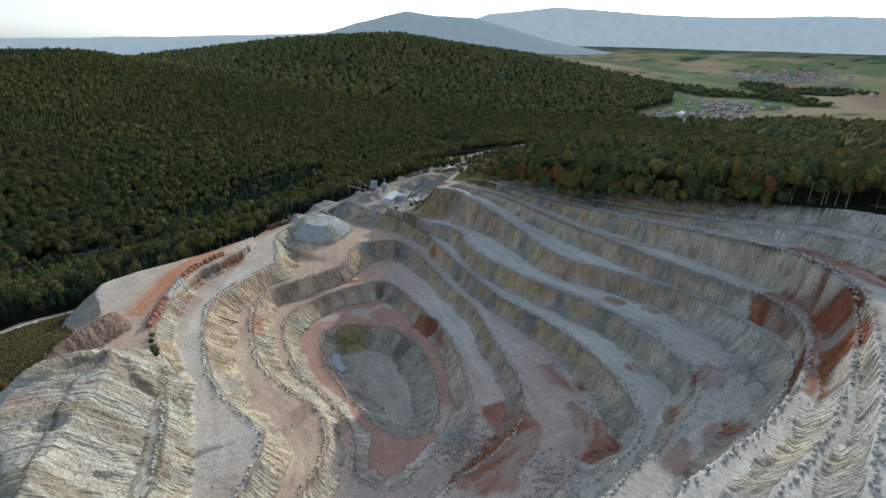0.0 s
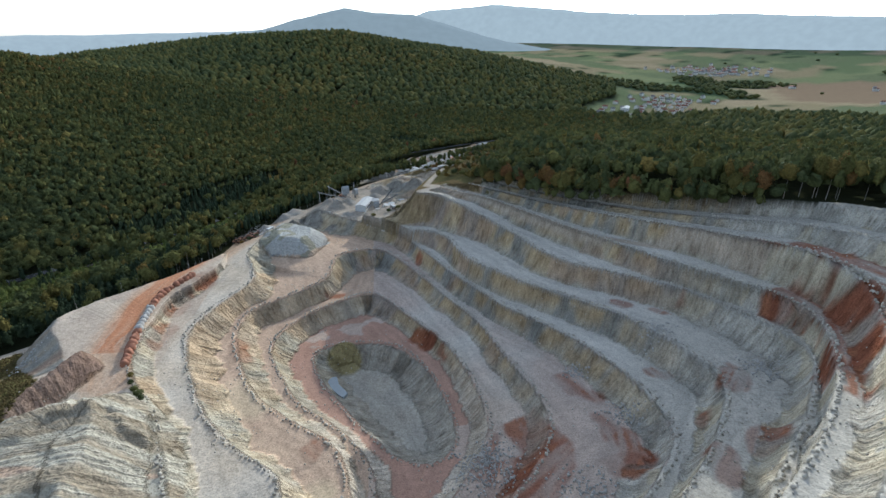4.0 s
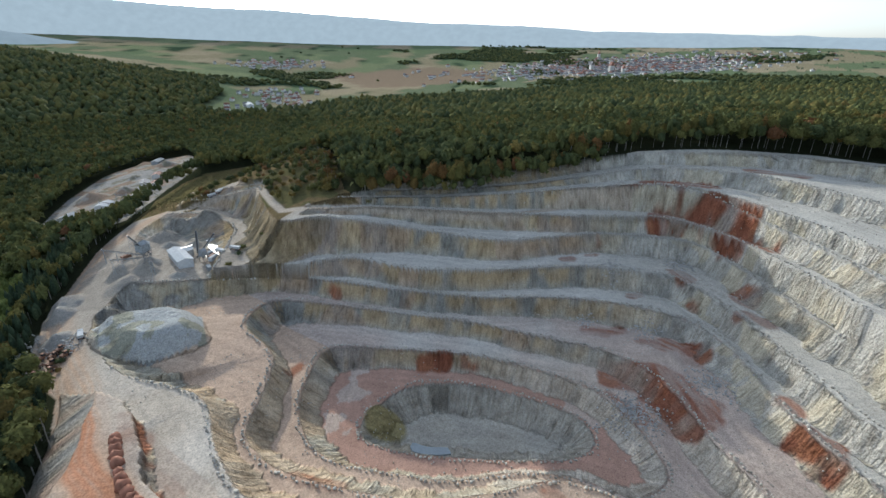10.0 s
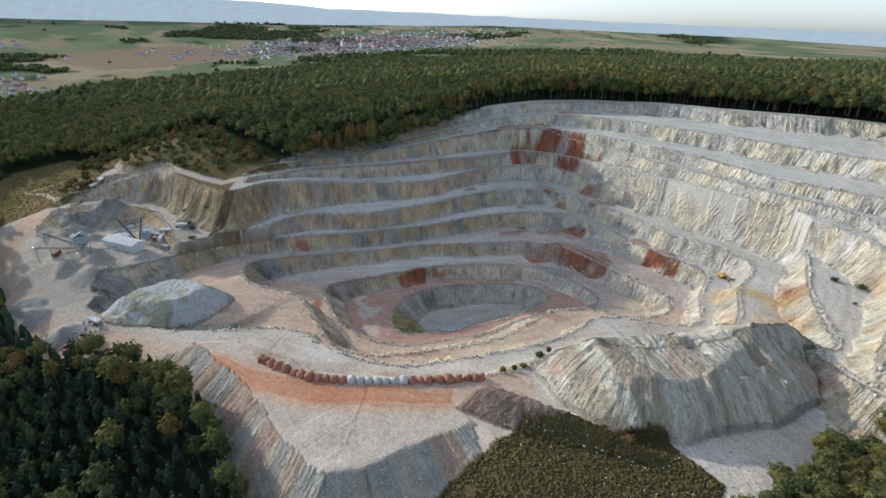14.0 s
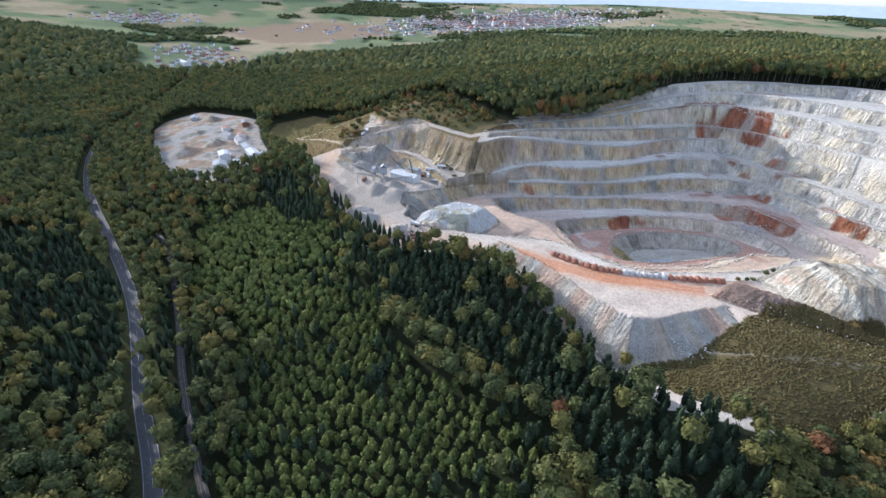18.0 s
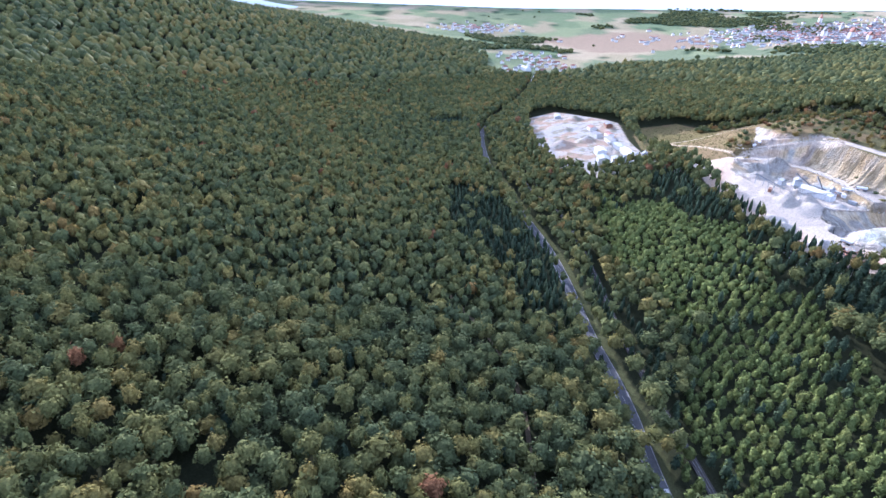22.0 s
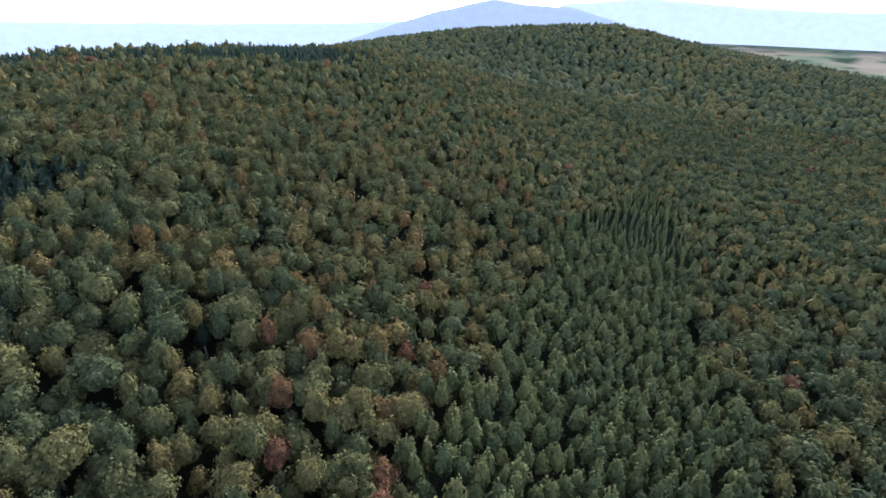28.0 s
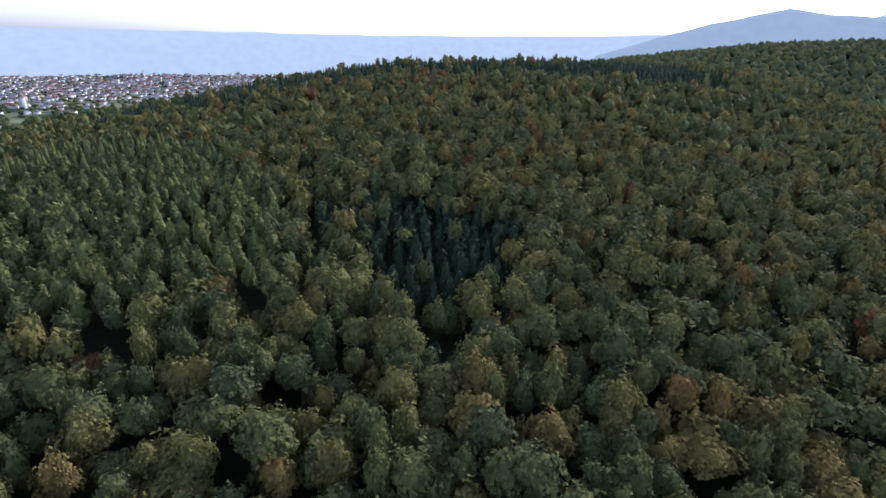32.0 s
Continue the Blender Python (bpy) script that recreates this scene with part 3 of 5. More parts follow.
asphalt = simple("asphalt", (0.075, 0.078, 0.085), 0.85, var=0.2)
line_mat = simple("road line paint", (0.34, 0.34, 0.33), 0.9)
ballast = simple("railway ballast", (0.07, 0.065, 0.06), 0.95, var=0.3)
steel = simple("steel", (0.28, 0.28, 0.29), 0.45, 0.8)
white_sheet = simple("white sheet metal", (0.50, 0.51, 0.51), 0.9, var=0.12, spec=0.05)
grey_sheet = simple("grey sheet metal", (0.30, 0.315, 0.32), 0.85, var=0.2, spec=0.05)
concrete = simple("concrete", (0.48, 0.47, 0.44), 0.9, var=0.15)
rust = simple("rusty steel", (0.20, 0.10, 0.06), 0.8, var=0.35)
yellow = simple("yellow machine paint", (0.55, 0.33, 0.04), 0.45, var=0.15)
rubber = simple("rubber", (0.03, 0.03, 0.03), 0.8)
dark_glass = simple("dark glass", (0.03, 0.035, 0.04), 0.15, spec=0.6)
belt_mat = simple("conveyor belt", (0.05, 0.05, 0.05), 0.8)
roof_red = simple("red roof tiles", (0.22, 0.105, 0.075), 0.85, var=0.3, scale=0.4)
roof_grey = simple("grey roof", (0.16, 0.16, 0.17), 0.8, var=0.2, scale=0.4)
plaster = simple("white plaster", (0.58, 0.57, 0.54), 0.9, var=0.06)
water_mat = simple("shallow water", (0.26, 0.29, 0.30), 0.3, var=0.1, spec=0.5)
dirt_mat = simple("sandy dirt", (0.16, 0.125, 0.08), 0.95, var=0.2)


# ground ----------------------------------------------------------------------
XS = axis(-4600, 4300, [(-430, -260, 4.0), (-260, 200, 1.0), (200, 306, 1.6)])
YS = axis(-4300, 4600, [(-436, -330, 2.2), (-330, 190, 1.0), (190, 400, 2.0), (400, 640, 3.5)])
GX, GY = np.meshgrid(XS, YS)
GZ, BARE, FACE, RING, STREAK, DUMP, DROP, STEEP, WAY = heights(GX, GY)

WOODS = [(-1700, -1500), (1500, -1500), (1700, -600), (1620, 0), (1560, 380), (1040, 709), (790, 869), (640, 850), (480, 930), (470, 1040), (640, 1180), (760, 1500),
         (420, 1900), (200, 2400), (-1200, 2500), (-1450, 1500), (-1650, 800), (-1900, 300)]


def blend(col, mask, to):
    mask = np.clip(mask, 0, 1)[..., None]
    return col * (1 - mask) + np.array(to) * mask


# red clay outcrops: two ends, half width, strength
RED = ((151, -74, 153, -100, 8, 1), (153, -100, 138, -126, 8, 1), (166, -58, 172, -96, 7, 1), (148, -44, 162, -58, 5, .9), (122, -43, 119, -45, 3, .9), (94, -37, 90, -33, 3.5, 1),
       (93, -82, 90, -78, 4, 1), (95, -109, 92, -113, 4, .9), (51, -69, 63, -81, 6, 1), (58, -95, 66, -116, 6, 1), (27, -88, 31, -104, 8, 1), (17, -113, 12, -130, 9, .9), (26, -110, 20, -124, 7, .9),
       (113, -99, 110, -104, 5, .9), (103, -132, 96, -138, 6, .8), (82, -139, 76, -148, 5, .8), (58, -120, 62, -122, 6, .8), (32, -113, 21, -131, 8, .8),
       (-15, 1, -8, -6, 6, 1), (-8, 76, -7, 74, 3, .8), (0, -23, -2, -18, 2.5, .7), (14, -94, 2, -111, 4, .7), (196, -118, 194, -146, 6, .9), (132, -128, 122, -140, 5, .9), (16, -167, 7, -179, 6, 1),
       (-70, 45, -62, 46, 4, 1), (-148, 30, -143, 44, 5, .9), (-150, 4, -149, 22, 5, .7), (-146, -30, -147, -12, 4, .6), (-108, -28, -112, -16, 5, .5), (-70, -212, -60, -216, 8, .6),
       (-112, -160, -108, -176, 7, .6), (-150, -75, -147, -66, 4, .6), (-64, -98, -60, -90, 4, .7), (-82, -150, -76, -140, 4, .6), (113, -49, 108, -45, 3, .7), (33, -161, 26, -166, 5, .8))


def ground_colours(x, y, z):
    """Base colour of soil, rock, grass and fields."""
    n1, n2, n3 = rough(x, y, 60, 4, 81), rough(x, y, 18, 3, 82), rough(x, y, 7, 2, 83)
    # fields in strips, with copses
    u, v = x * 0.86 + y * 0.5 + 60 * n1, -x * 0.5 + y * 0.86 + 40 * n2
    fu = np.floor(u / 260)
    pick = hashed(fu, np.floor(v / 130 + hashed(fu, fu, 5)), 7)
    col = np.zeros(x.shape + (3,)) + (0.15, 0.175, 0.10)
    for lo, c in ((0.3, (0.26, 0.225, 0.14)), (0.5, (0.14, 0.175, 0.095)), (0.68, (0.31, 0.26, 0.17)), (0.85, (0.19, 0.215, 0.115))):
        col = blend(col, pick > lo, c)
    copse = rough(x, y, 420, 4, 85) > 0.30
    copse |= (np.abs(v / 130 + hashed(fu, fu, 5) - np.round(v / 130 + hashed(fu, fu, 5))) < 0.05) & (n1 > 0)
    col = blend(col, copse, (0.045, 0.07, 0.04))
    col = blend(col, inside(x, y, [(1140, 1130), (1500, 1700), (2050, 1500), (2000, 1150), (1700, 930)]), (0.25, 0.19, 0.13))
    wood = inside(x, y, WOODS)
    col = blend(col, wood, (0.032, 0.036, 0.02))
    # quarry
    m = (x > -320) & (x < 330) & (y > -460) & (y < 620)
    xm, ym, zm = x[m], y[m], z[m]
    a1, a2, a3 = n1[m], n2[m], n3[m]
    f, ri, ba, st, du = FACE[m], RING[m], BARE[m], STREAK[m], DUMP[m]
    fa = DROP[m]
    q = np.zeros(xm.shape + (3,)) + (0.52, 0.45, 0.36)
    q = blend(q, 0.5 + a2, (0.54, 0.49, 0.42))
    # the northern wall: ochre rock over grey toes, pale grey benches
    side = np.clip((xm * 0.79 + ym * 0.61 + 30) / 30, 0, 1) * (ym > -150)
    q = blend(q, side * (1 - f), (0.56, 0.53, 0.475))
    yard = np.clip((ym - 95) / 30, 0, 1) * (1 - f)
    q = blend(q, yard * 0.85, (0.38, 0.325, 0.26))
    q = blend(q, side * f, (0.42, 0.375, 0.295))
    q = blend(q, side * f * np.clip((st + 0.25 + 0.6 * a2) * 3, 0, 1) * np.clip(1.3 - fa, 0, 1), (0.41, 0.32, 0.20))
    q = blend(q, side * f * np.clip((-st - 0.05 - 0.3 * a2) * 3, 0, 1) * 0.85, (0.27, 0.275, 0.26))
    q = blend(q, side * f * np.clip((fa - 0.55) * 3 + a2, 0, 1) * 0.5, (0.42, 0.42, 0.39))
    q = blend(q, side * f * (rough(xm, ym, 34, 3, 88) > 0.25) * 0.45, (0.38, 0.28, 0.22))
    # the white southern wall
    south = np.clip((xm * 0.66 - ym * 0.75 - 95) / 40, 0, 1)
    q = blend(q, south, (0.475, 0.45, 0.395))
    q = blend(q, south * f * (a2 > 0.1) * 0.6, (0.55, 0.48, 0.34))
    q = blend(q, south * f * np.clip(-st * 2, 0, 1) * 0.6, (0.40, 0.39, 0.355))
    q = blend(q, south * (1 - f) * 0.5, (0.50, 0.47, 0.41))
    # lower pit: pinkish roads
    q = blend(q, ((ri >= 1) & (ri <= 3)) * (1 - f) * 0.7 * np.clip(1 + a1 * 2, 0, 1), (0.47, 0.36, 0.30))
    q = blend(q, (ri == 1) * (1 - f) * (a2 > -0.3) * 0.85, (0.42, 0.25, 0.185))
    q = blend(q, ((ri >= 2) & (ri <= 3)) * (1 - f) * (xm < -40) * 0.7, (0.52, 0.37, 0.255))
    q = blend(q, (ri == 0) * 0.6, (0.32, 0.31, 0.27))
    # western slopes: cream, grey and brown by turns
    west = np.clip((-xm - 50) / 30, 0, 1) * f * (ri >= 0)
    q = blend(q, west * 0.8, (0.47, 0.43, 0.33))
    q = blend(q, west * np.clip((st + a2) * 2, 0, 1) * 0.6, (0.42, 0.33, 0.22))
    q = blend(q, west * np.clip((-st - a2) * 2, 0, 1) * 0.6, (0.37, 0.36, 0.31))
    q = blend(q, west * (a1 > 0.15) * 0.5, (0.50, 0.36, 0.23))
    for cx, cy, w, c in ((-62, -214, 9, (0.56, 0.46, 0.22)), (-52, -204, 6, (0.50, 0.36, 0.13)), (-86, -205, 12, (0.50, 0.34, 0.20)), (-30, -150, 14, (0.54, 0.44, 0.29)), (-100, -60, 16, (0.53, 0.43, 0.30)),
                         (-60, -120, 14, (0.55, 0.45, 0.31)), (-40, -196, 12, (0.54, 0.42, 0.24))):
        d = np.hypot(xm - cx, ym - cy) + 0.6 * w * a2 + 0.3 * w * a3
        q = blend(q, np.clip((w - d) / (0.5 * w), 0, 1) * 0.8, c)
    # red clay: outcrops on the faces, each along a stretch of its bench
    for x0, y0, x1, y1, w, k in RED:
        d = 0.85 * near_line(xm, ym, [(x0, y0), (x1, y1)])[0] + 2.4 * a3 + 0.5 * w * a2 + 0.35 * w * rough(xm, ym, 9, 3, 84)
        tone = np.clip((w - d) / 1.6, 0, 1) * k * np.where(f > 0.25, 1, 0.7)
        q = blend(q, tone * np.clip(0.8 + 1.2 * st, 0.3, 1), (0.24, 0.098, 0.06))
        q = blend(q, tone * (a3 + st > 0.45), (0.29, 0.13, 0.075))
    q *= np.where(f < 0.2, 1 + 0.16 * st, 1 + 0.25 * st)[..., None]
    top = inside(xm, ym, PLATEAU) & (f < 0.3)
    q = blend(q, top * 0.75 * np.clip(0.8 + a2, 0, 1), (0.45, 0.365, 0.29))
    q = blend(q, du, (0.37, 0.325, 0.26))
    q = blend(q, du * np.clip(st * 2, 0, 1) * 0.9, (0.31, 0.30, 0.27))
    q = blend(q, du * np.clip(-st * 2 - 0.2, 0, 1) * 0.8, (0.33, 0.235, 0.18))
    q = blend(q, du * np.clip((18 + 6 * a1 - zm) / 3, 0, 1) * 0.5, (0.40, 0.34, 0.24))
    # orange haul road over the western plateau
    d = near_line(xm + 3 * a2, ym + 3 * a2, [(-20, 262), (-70, 245), (-118, 190), (-136, 145), (-142, 110), (-150, 75), (-162, 40), (-168, 0), (-162, -40), (-150, -68)])[0]
    ruts = 0.6 + 0.4 * wave(d * 3 + 2 * a2, ym * 0.1, 3.0, 86)
    q = blend(q, np.clip((12 - d) / 5, 0, 1) * 0.8 * ruts * (f < 0.5), (0.50, 0.32, 0.20))
    q = blend(q, np.clip((7 - d) / 3, 0, 1) * 0.95 * ruts * (ym < 80) * (ym > -45) * (f < 0.5), (0.45, 0.20, 0.105))
    # grey tailings
    heaped = inside(xm, ym, SPOIL) | inside(xm, ym, STOCK)
    q = blend(q, heaped * 0.95, (0.46, 0.435, 0.36))
    # gully shade put into the colour: darker brown stripes down the spoil
    q = blend(q, inside(xm, ym, SPOIL) * np.clip(-st * 2.5, 0, 1) * 0.85, (0.31, 0.26, 0.19))
    q = blend(q, inside(xm, ym, SPOIL) * (rough(xm, ym, 22, 2, 89) > 0.5) * np.clip(0.3 + st, 0, 0.6), (0.45, 0.28, 0.19))
    q = blend(q, inside(xm, ym, RIDGE) * (0.95 + 0.3 * a2), (0.235, 0.165, 0.13))
    q = blend(q, inside(xm, ym, STOCK) * 1.0, (0.40, 0.405, 0.39))
    q = blend(q, inside(xm, ym, STOCK) * (a2 < -0.15) * 0.8, (0.30, 0.29, 0.21))
    for cx, cy, h, r in CONES:
        q = blend(q, np.clip((r - np.hypot(xm - cx, ym - cy)) / 2, 0, 1) * 0.9, (0.285, 0.275, 0.25))
    q = blend(q, np.clip((11 - np.hypot(xm + 57, ym + 8)) / 2, 0, 1), (0.31, 0.26, 0.13))
    # brown hill under the rim road
    hill = inside(xm, ym, [(-62, 128), (-30, 112), (14, 98), (18, 160), (30, 200), (2, 205), (-22, 170)]) * np.clip(f * 3, 0, 1)
    q = blend(q, hill * (0.55 + 0.5 * a2), (0.25, 0.19, 0.11))
    q = blend(q, hill * (zm < 48) * 0.4, (0.40, 0.32, 0.19))
    # dry brown ground south west, meadow in the north
    edge = inside(xm + 2 * a3, ym + 2 * a3, BROWN)
    q = blend(q, edge, (0.105, 0.085, 0.04))
    q = blend(q, edge * np.clip(0.5 + 2 * a2, 0, 1) * 0.6, (0.12, 0.10, 0.043))
    path = near_line(xm, ym, [(-205, -30), (-206, -70), (-204, -105), (-200, -128)])[0]
    q = blend(q, edge * np.clip((2.2 - path + a2) / 2, 0, 1) * 0.5, (0.36, 0.32, 0.24))
    mead = inside(xm, ym, MEADOW)
    q = blend(q, mead, (0.15, 0.125, 0.055))
    q = blend(q, mead * np.clip(a1 * 3, 0, 1) * 0.7, (0.19, 0.135, 0.075))
    path = near_line(xm, ym, [(-10, 248), (12, 280), (40, 315), (60, 352), (75, 330), (96, 300), (100, 276)])[0]
    q = blend(q, mead * np.clip((2.5 - path) / 1.5, 0, 1), (0.40, 0.33, 0.23))
    mound = inside(xm, ym, QUARRY) & (ba == 0) & (xm > -10) & (ym > 125) & ~mead
    mound |= inside(xm, ym, QUARRY) & (xm > 18) & (xm < 110) & (ym > 92) & (zm > 62.5)
    q = blend(q, mound, (0.165, 0.125, 0.065))
    q = blend(q, mound * (a2 > 0.05) * 0.7, (0.105, 0.105, 0.045))
    rim = near_line(xm + a2, ym + a2, [(-20, 252), (6, 252), (24, 238), (33, 205), (20, 176), (9, 150), (3, 134), (22, 108), (44, 84), (68, 46), (94, 6), (134, -20), (152, -52)])[0]
    q = blend(q, np.clip((3.6 - rim) / 1.5, 0, 1), (0.45, 0.385, 0.31))
    works = inside(xm, ym, WORKS)
    q = blend(q, works, (0.33, 0.295, 0.25))
    q = blend(q, works * (a2 > 0.15) * 0.8, (0.27, 0.19, 0.13))
    q = blend(q, works * (a2 < -0.1) * 0.8, (0.29, 0.28, 0.26))
    q = blend(q, works * (a3 < -0.3) * 0.8, (0.18, 0.17, 0.12))
    plant_yard = (np.hypot(xm + 62, ym - 180) < 52) & (f < 0.4)
    q = blend(q, plant_yard * (a2 > -0.1) * 0.7, (0.31, 0.275, 0.23))
    cut = ((ba > 0) | inside(xm, ym, QUARRY) | works | mead | edge)
    keep = col[m]
    keep[cut] = q[cut]
    col[m] = keep
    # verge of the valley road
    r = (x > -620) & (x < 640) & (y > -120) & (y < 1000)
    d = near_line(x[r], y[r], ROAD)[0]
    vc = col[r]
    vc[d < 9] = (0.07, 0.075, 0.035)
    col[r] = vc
    return col


ALB = ground_colours(GX, GY, GZ)
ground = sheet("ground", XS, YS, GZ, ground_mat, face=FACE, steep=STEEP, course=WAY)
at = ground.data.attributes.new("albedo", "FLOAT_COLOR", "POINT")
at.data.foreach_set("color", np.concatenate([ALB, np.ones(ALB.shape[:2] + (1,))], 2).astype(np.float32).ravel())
tagged(ground, "pale terraced quarry benches among wooded hills and fields", "ground", kind="structure")


def ground_at(x, y):
    """Height of the sheet at places inside it."""
    x, y = np.asarray(x, float), np.asarray(y, float)
    i = np.clip(np.searchsorted(XS, x) - 1, 0, len(XS) - 2)
    j = np.clip(np.searchsorted(YS, y) - 1, 0, len(YS) - 2)
    a = (x - XS[i]) / (XS[i + 1] - XS[i])
    b = (y - YS[j]) / (YS[j + 1] - YS[j])
    return (GZ[j, i] * (1 - a) + GZ[j, i + 1] * a) * (1 - b) + (GZ[j + 1, i] * (1 - a) + GZ[j + 1, i + 1] * a) * b


def backdrop(name, radius, depth, profile, color, haze_glow, label):
    """A far range of hills: height by bearing, as a solid ridge; haze painted in as blue emission."""
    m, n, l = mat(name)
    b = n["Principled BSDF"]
    # aerial haze is painted: the ridge emits blue over a near-black base
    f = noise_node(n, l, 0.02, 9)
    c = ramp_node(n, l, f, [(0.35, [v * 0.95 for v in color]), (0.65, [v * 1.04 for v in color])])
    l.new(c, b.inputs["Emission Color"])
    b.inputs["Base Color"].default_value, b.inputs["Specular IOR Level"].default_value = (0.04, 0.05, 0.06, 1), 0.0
    b.inputs["Emission Strength"].default_value, b.inputs["Roughness"].default_value = haze_glow, 1.0
    bearings = np.arange(profile[0][0], profile[-1][0] + 0.01, 0.35)
    p = np.array(profile, float)
    zs = np.interp(bearings, p[:, 0], p[:, 1]) + 6 * rough(bearings * 60, bearings * 0, 150, 4, 91)
    rows = []
    for s, k in ((0.0, -0.3), (0.25, 0.35), (0.5, 0.72), (0.75, 0.93), (1.0, 1.0), (1.3, 0.6)):
        r = radius + depth * s + 40 * wave(bearings * 40, bearings * 0 + s * 300, 200, 95)
        rows.append(np.stack([-350 + r * np.sin(np.radians(bearings)), 150 + r * np.cos(np.radians(bearings)), zs * k], 1))
    co = np.concatenate(rows)
    nb = len(bearings)
    i = np.arange(len(rows) * nb).reshape(len(rows), nb)
    q = np.stack([i[:-1, :-1], i[:-1, 1:], i[1:, 1:], i[1:, :-1]], 2).reshape(-1, 4)
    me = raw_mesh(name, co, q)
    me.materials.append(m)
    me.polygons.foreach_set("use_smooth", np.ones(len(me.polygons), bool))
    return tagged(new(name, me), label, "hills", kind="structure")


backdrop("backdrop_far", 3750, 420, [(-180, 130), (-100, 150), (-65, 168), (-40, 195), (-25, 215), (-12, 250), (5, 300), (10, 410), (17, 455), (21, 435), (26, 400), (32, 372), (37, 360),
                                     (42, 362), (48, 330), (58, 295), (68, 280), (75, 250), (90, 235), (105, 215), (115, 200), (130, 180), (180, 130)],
         (0.25, 0.285, 0.295), 1.0, "far hills along the horizon in painted blue haze")
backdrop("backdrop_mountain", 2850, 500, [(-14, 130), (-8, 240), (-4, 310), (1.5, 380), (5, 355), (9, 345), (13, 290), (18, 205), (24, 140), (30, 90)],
         (0.165, 0.195, 0.205), 1.0, "wooded mountain behind the valley in painted blue haze")

# forest ----------------------------------------------------------------------
rng = np.random.default_rng(4)


def ball(sub):
    bm = bmesh.new()
    bmesh.ops.create_icosphere(bm, subdivisions=sub, radius=1)
    co = np.array([v.co[:] for v in bm.verts])
    fa = np.array([[v.index for v in f.verts] for f in bm.faces])
    bm.free()
    return co, fa


BALLS = {k: ball(k) for k in (1, 2, 3)}


def broad_crown(sub, leaves, size, seed, cone=0.0):
    """A lumpy crown about 9 m wide with sprays of leaves over it; base at 0, top near 12. cone narrows it upwards."""
    r = np.random.default_rng(seed)
    co, fa = BALLS[sub]
    dirs = r.normal(size=(26, 3))
    dirs[:, 2] = np.abs(dirs[:, 2]) * 0.9 - 0.15
    dirs /= np.linalg.norm(dirs, axis=1)[:, None]
    amp = r.uniform(0.1, 0.58, 26)

    def shaped(d, k):
        ang = np.arccos(np.clip(d @ dirs.T, -1, 1))
        p = d * ((0.70 + (amp * np.exp(-(ang / 0.30) ** 2)).max(1)) * k)[:, None] * np.array([4.7, 4.7, 5.8])
        p[:, 2] = np.where(p[:, 2] < 0, p[:, 2] * 0.8, p[:, 2]) + 5.2
        p[:, :2] *= 1 - cone * np.clip(p[:, 2:] / 12, 0, 1)
        return p
    p = shaped(co, (0.94 if leaves else 1.0) * (1 + 0.07 * r.normal(size=len(co))))
    if leaves:
        d = r.normal(size=(leaves, 3))
        d[:, 2] = np.abs(d[:, 2]) - 0.4
        d /= np.linalg.norm(d, axis=1)[:, None]
        c = shaped(d, r.uniform(0.88, 1.17, leaves))
        up = 1.1 * d + 0.6 * r.normal(size=(leaves, 3)) + np.array([0, 0, 0.5])
        a = np.cross(up, r.normal(size=(leaves, 3)))
        a /= np.linalg.norm(a, axis=1)[:, None]
        b = np.cross(up, a)
        b /= np.linalg.norm(b, axis=1)[:, None]
        s = size * r.uniform(0.5, 1.4, (leaves, 1))
        tri = np.stack([c + a * s, c - a * s * 0.5 + b * s * 0.8, c - a * s * 0.5 - b * s * 0.8], 1).reshape(-1, 3)
        fa = np.concatenate([fa, len(p) + np.arange(leaves * 3).reshape(-1, 3)])
        p = np.concatenate([p, tri])
    if not leaves or sub == 1:
        low = p[fa].mean(1)[:, 2] < 2.6
        low[80 if sub == 1 else len(fa):] = False
        fa = fa[~low]
    return p, fa


def spire(tiers, spokes, seed, width=3.1, tall=12.5):
    """A conifer: ragged drooping tiers that narrow to a tip; base at 0."""
    r = np.random.default_rng(seed)
    co, fa = [], []
    for k in range(tiers):
        f = k / tiers
        z0 = tall * f * 0.92
        ra = width * (1 - f) ** 0.85 + 0.25
        top = len(co)
        co.append((0, 0, min(tall, z0 + tall / tiers * 1.9)))
        for q in range(spokes * 2):
            a = math.pi * q / spokes + r.uniform(-0.12, 0.12) + k
            rr = ra * (r.uniform(0.85, 1.2) if q % 2 == 0 else r.uniform(0.45, 0.65))
            co.append((rr * math.cos(a), rr * math.sin(a), z0 + (0 if q % 2 == 0 else 0.7) + r.uniform(-0.3, 0.3)))
        for q in range(spokes * 2):
            fa.append((top, top + 1 + q, top + 1 + (q + 1) % (spokes * 2)))
    return np.array(co), np.array(fa)


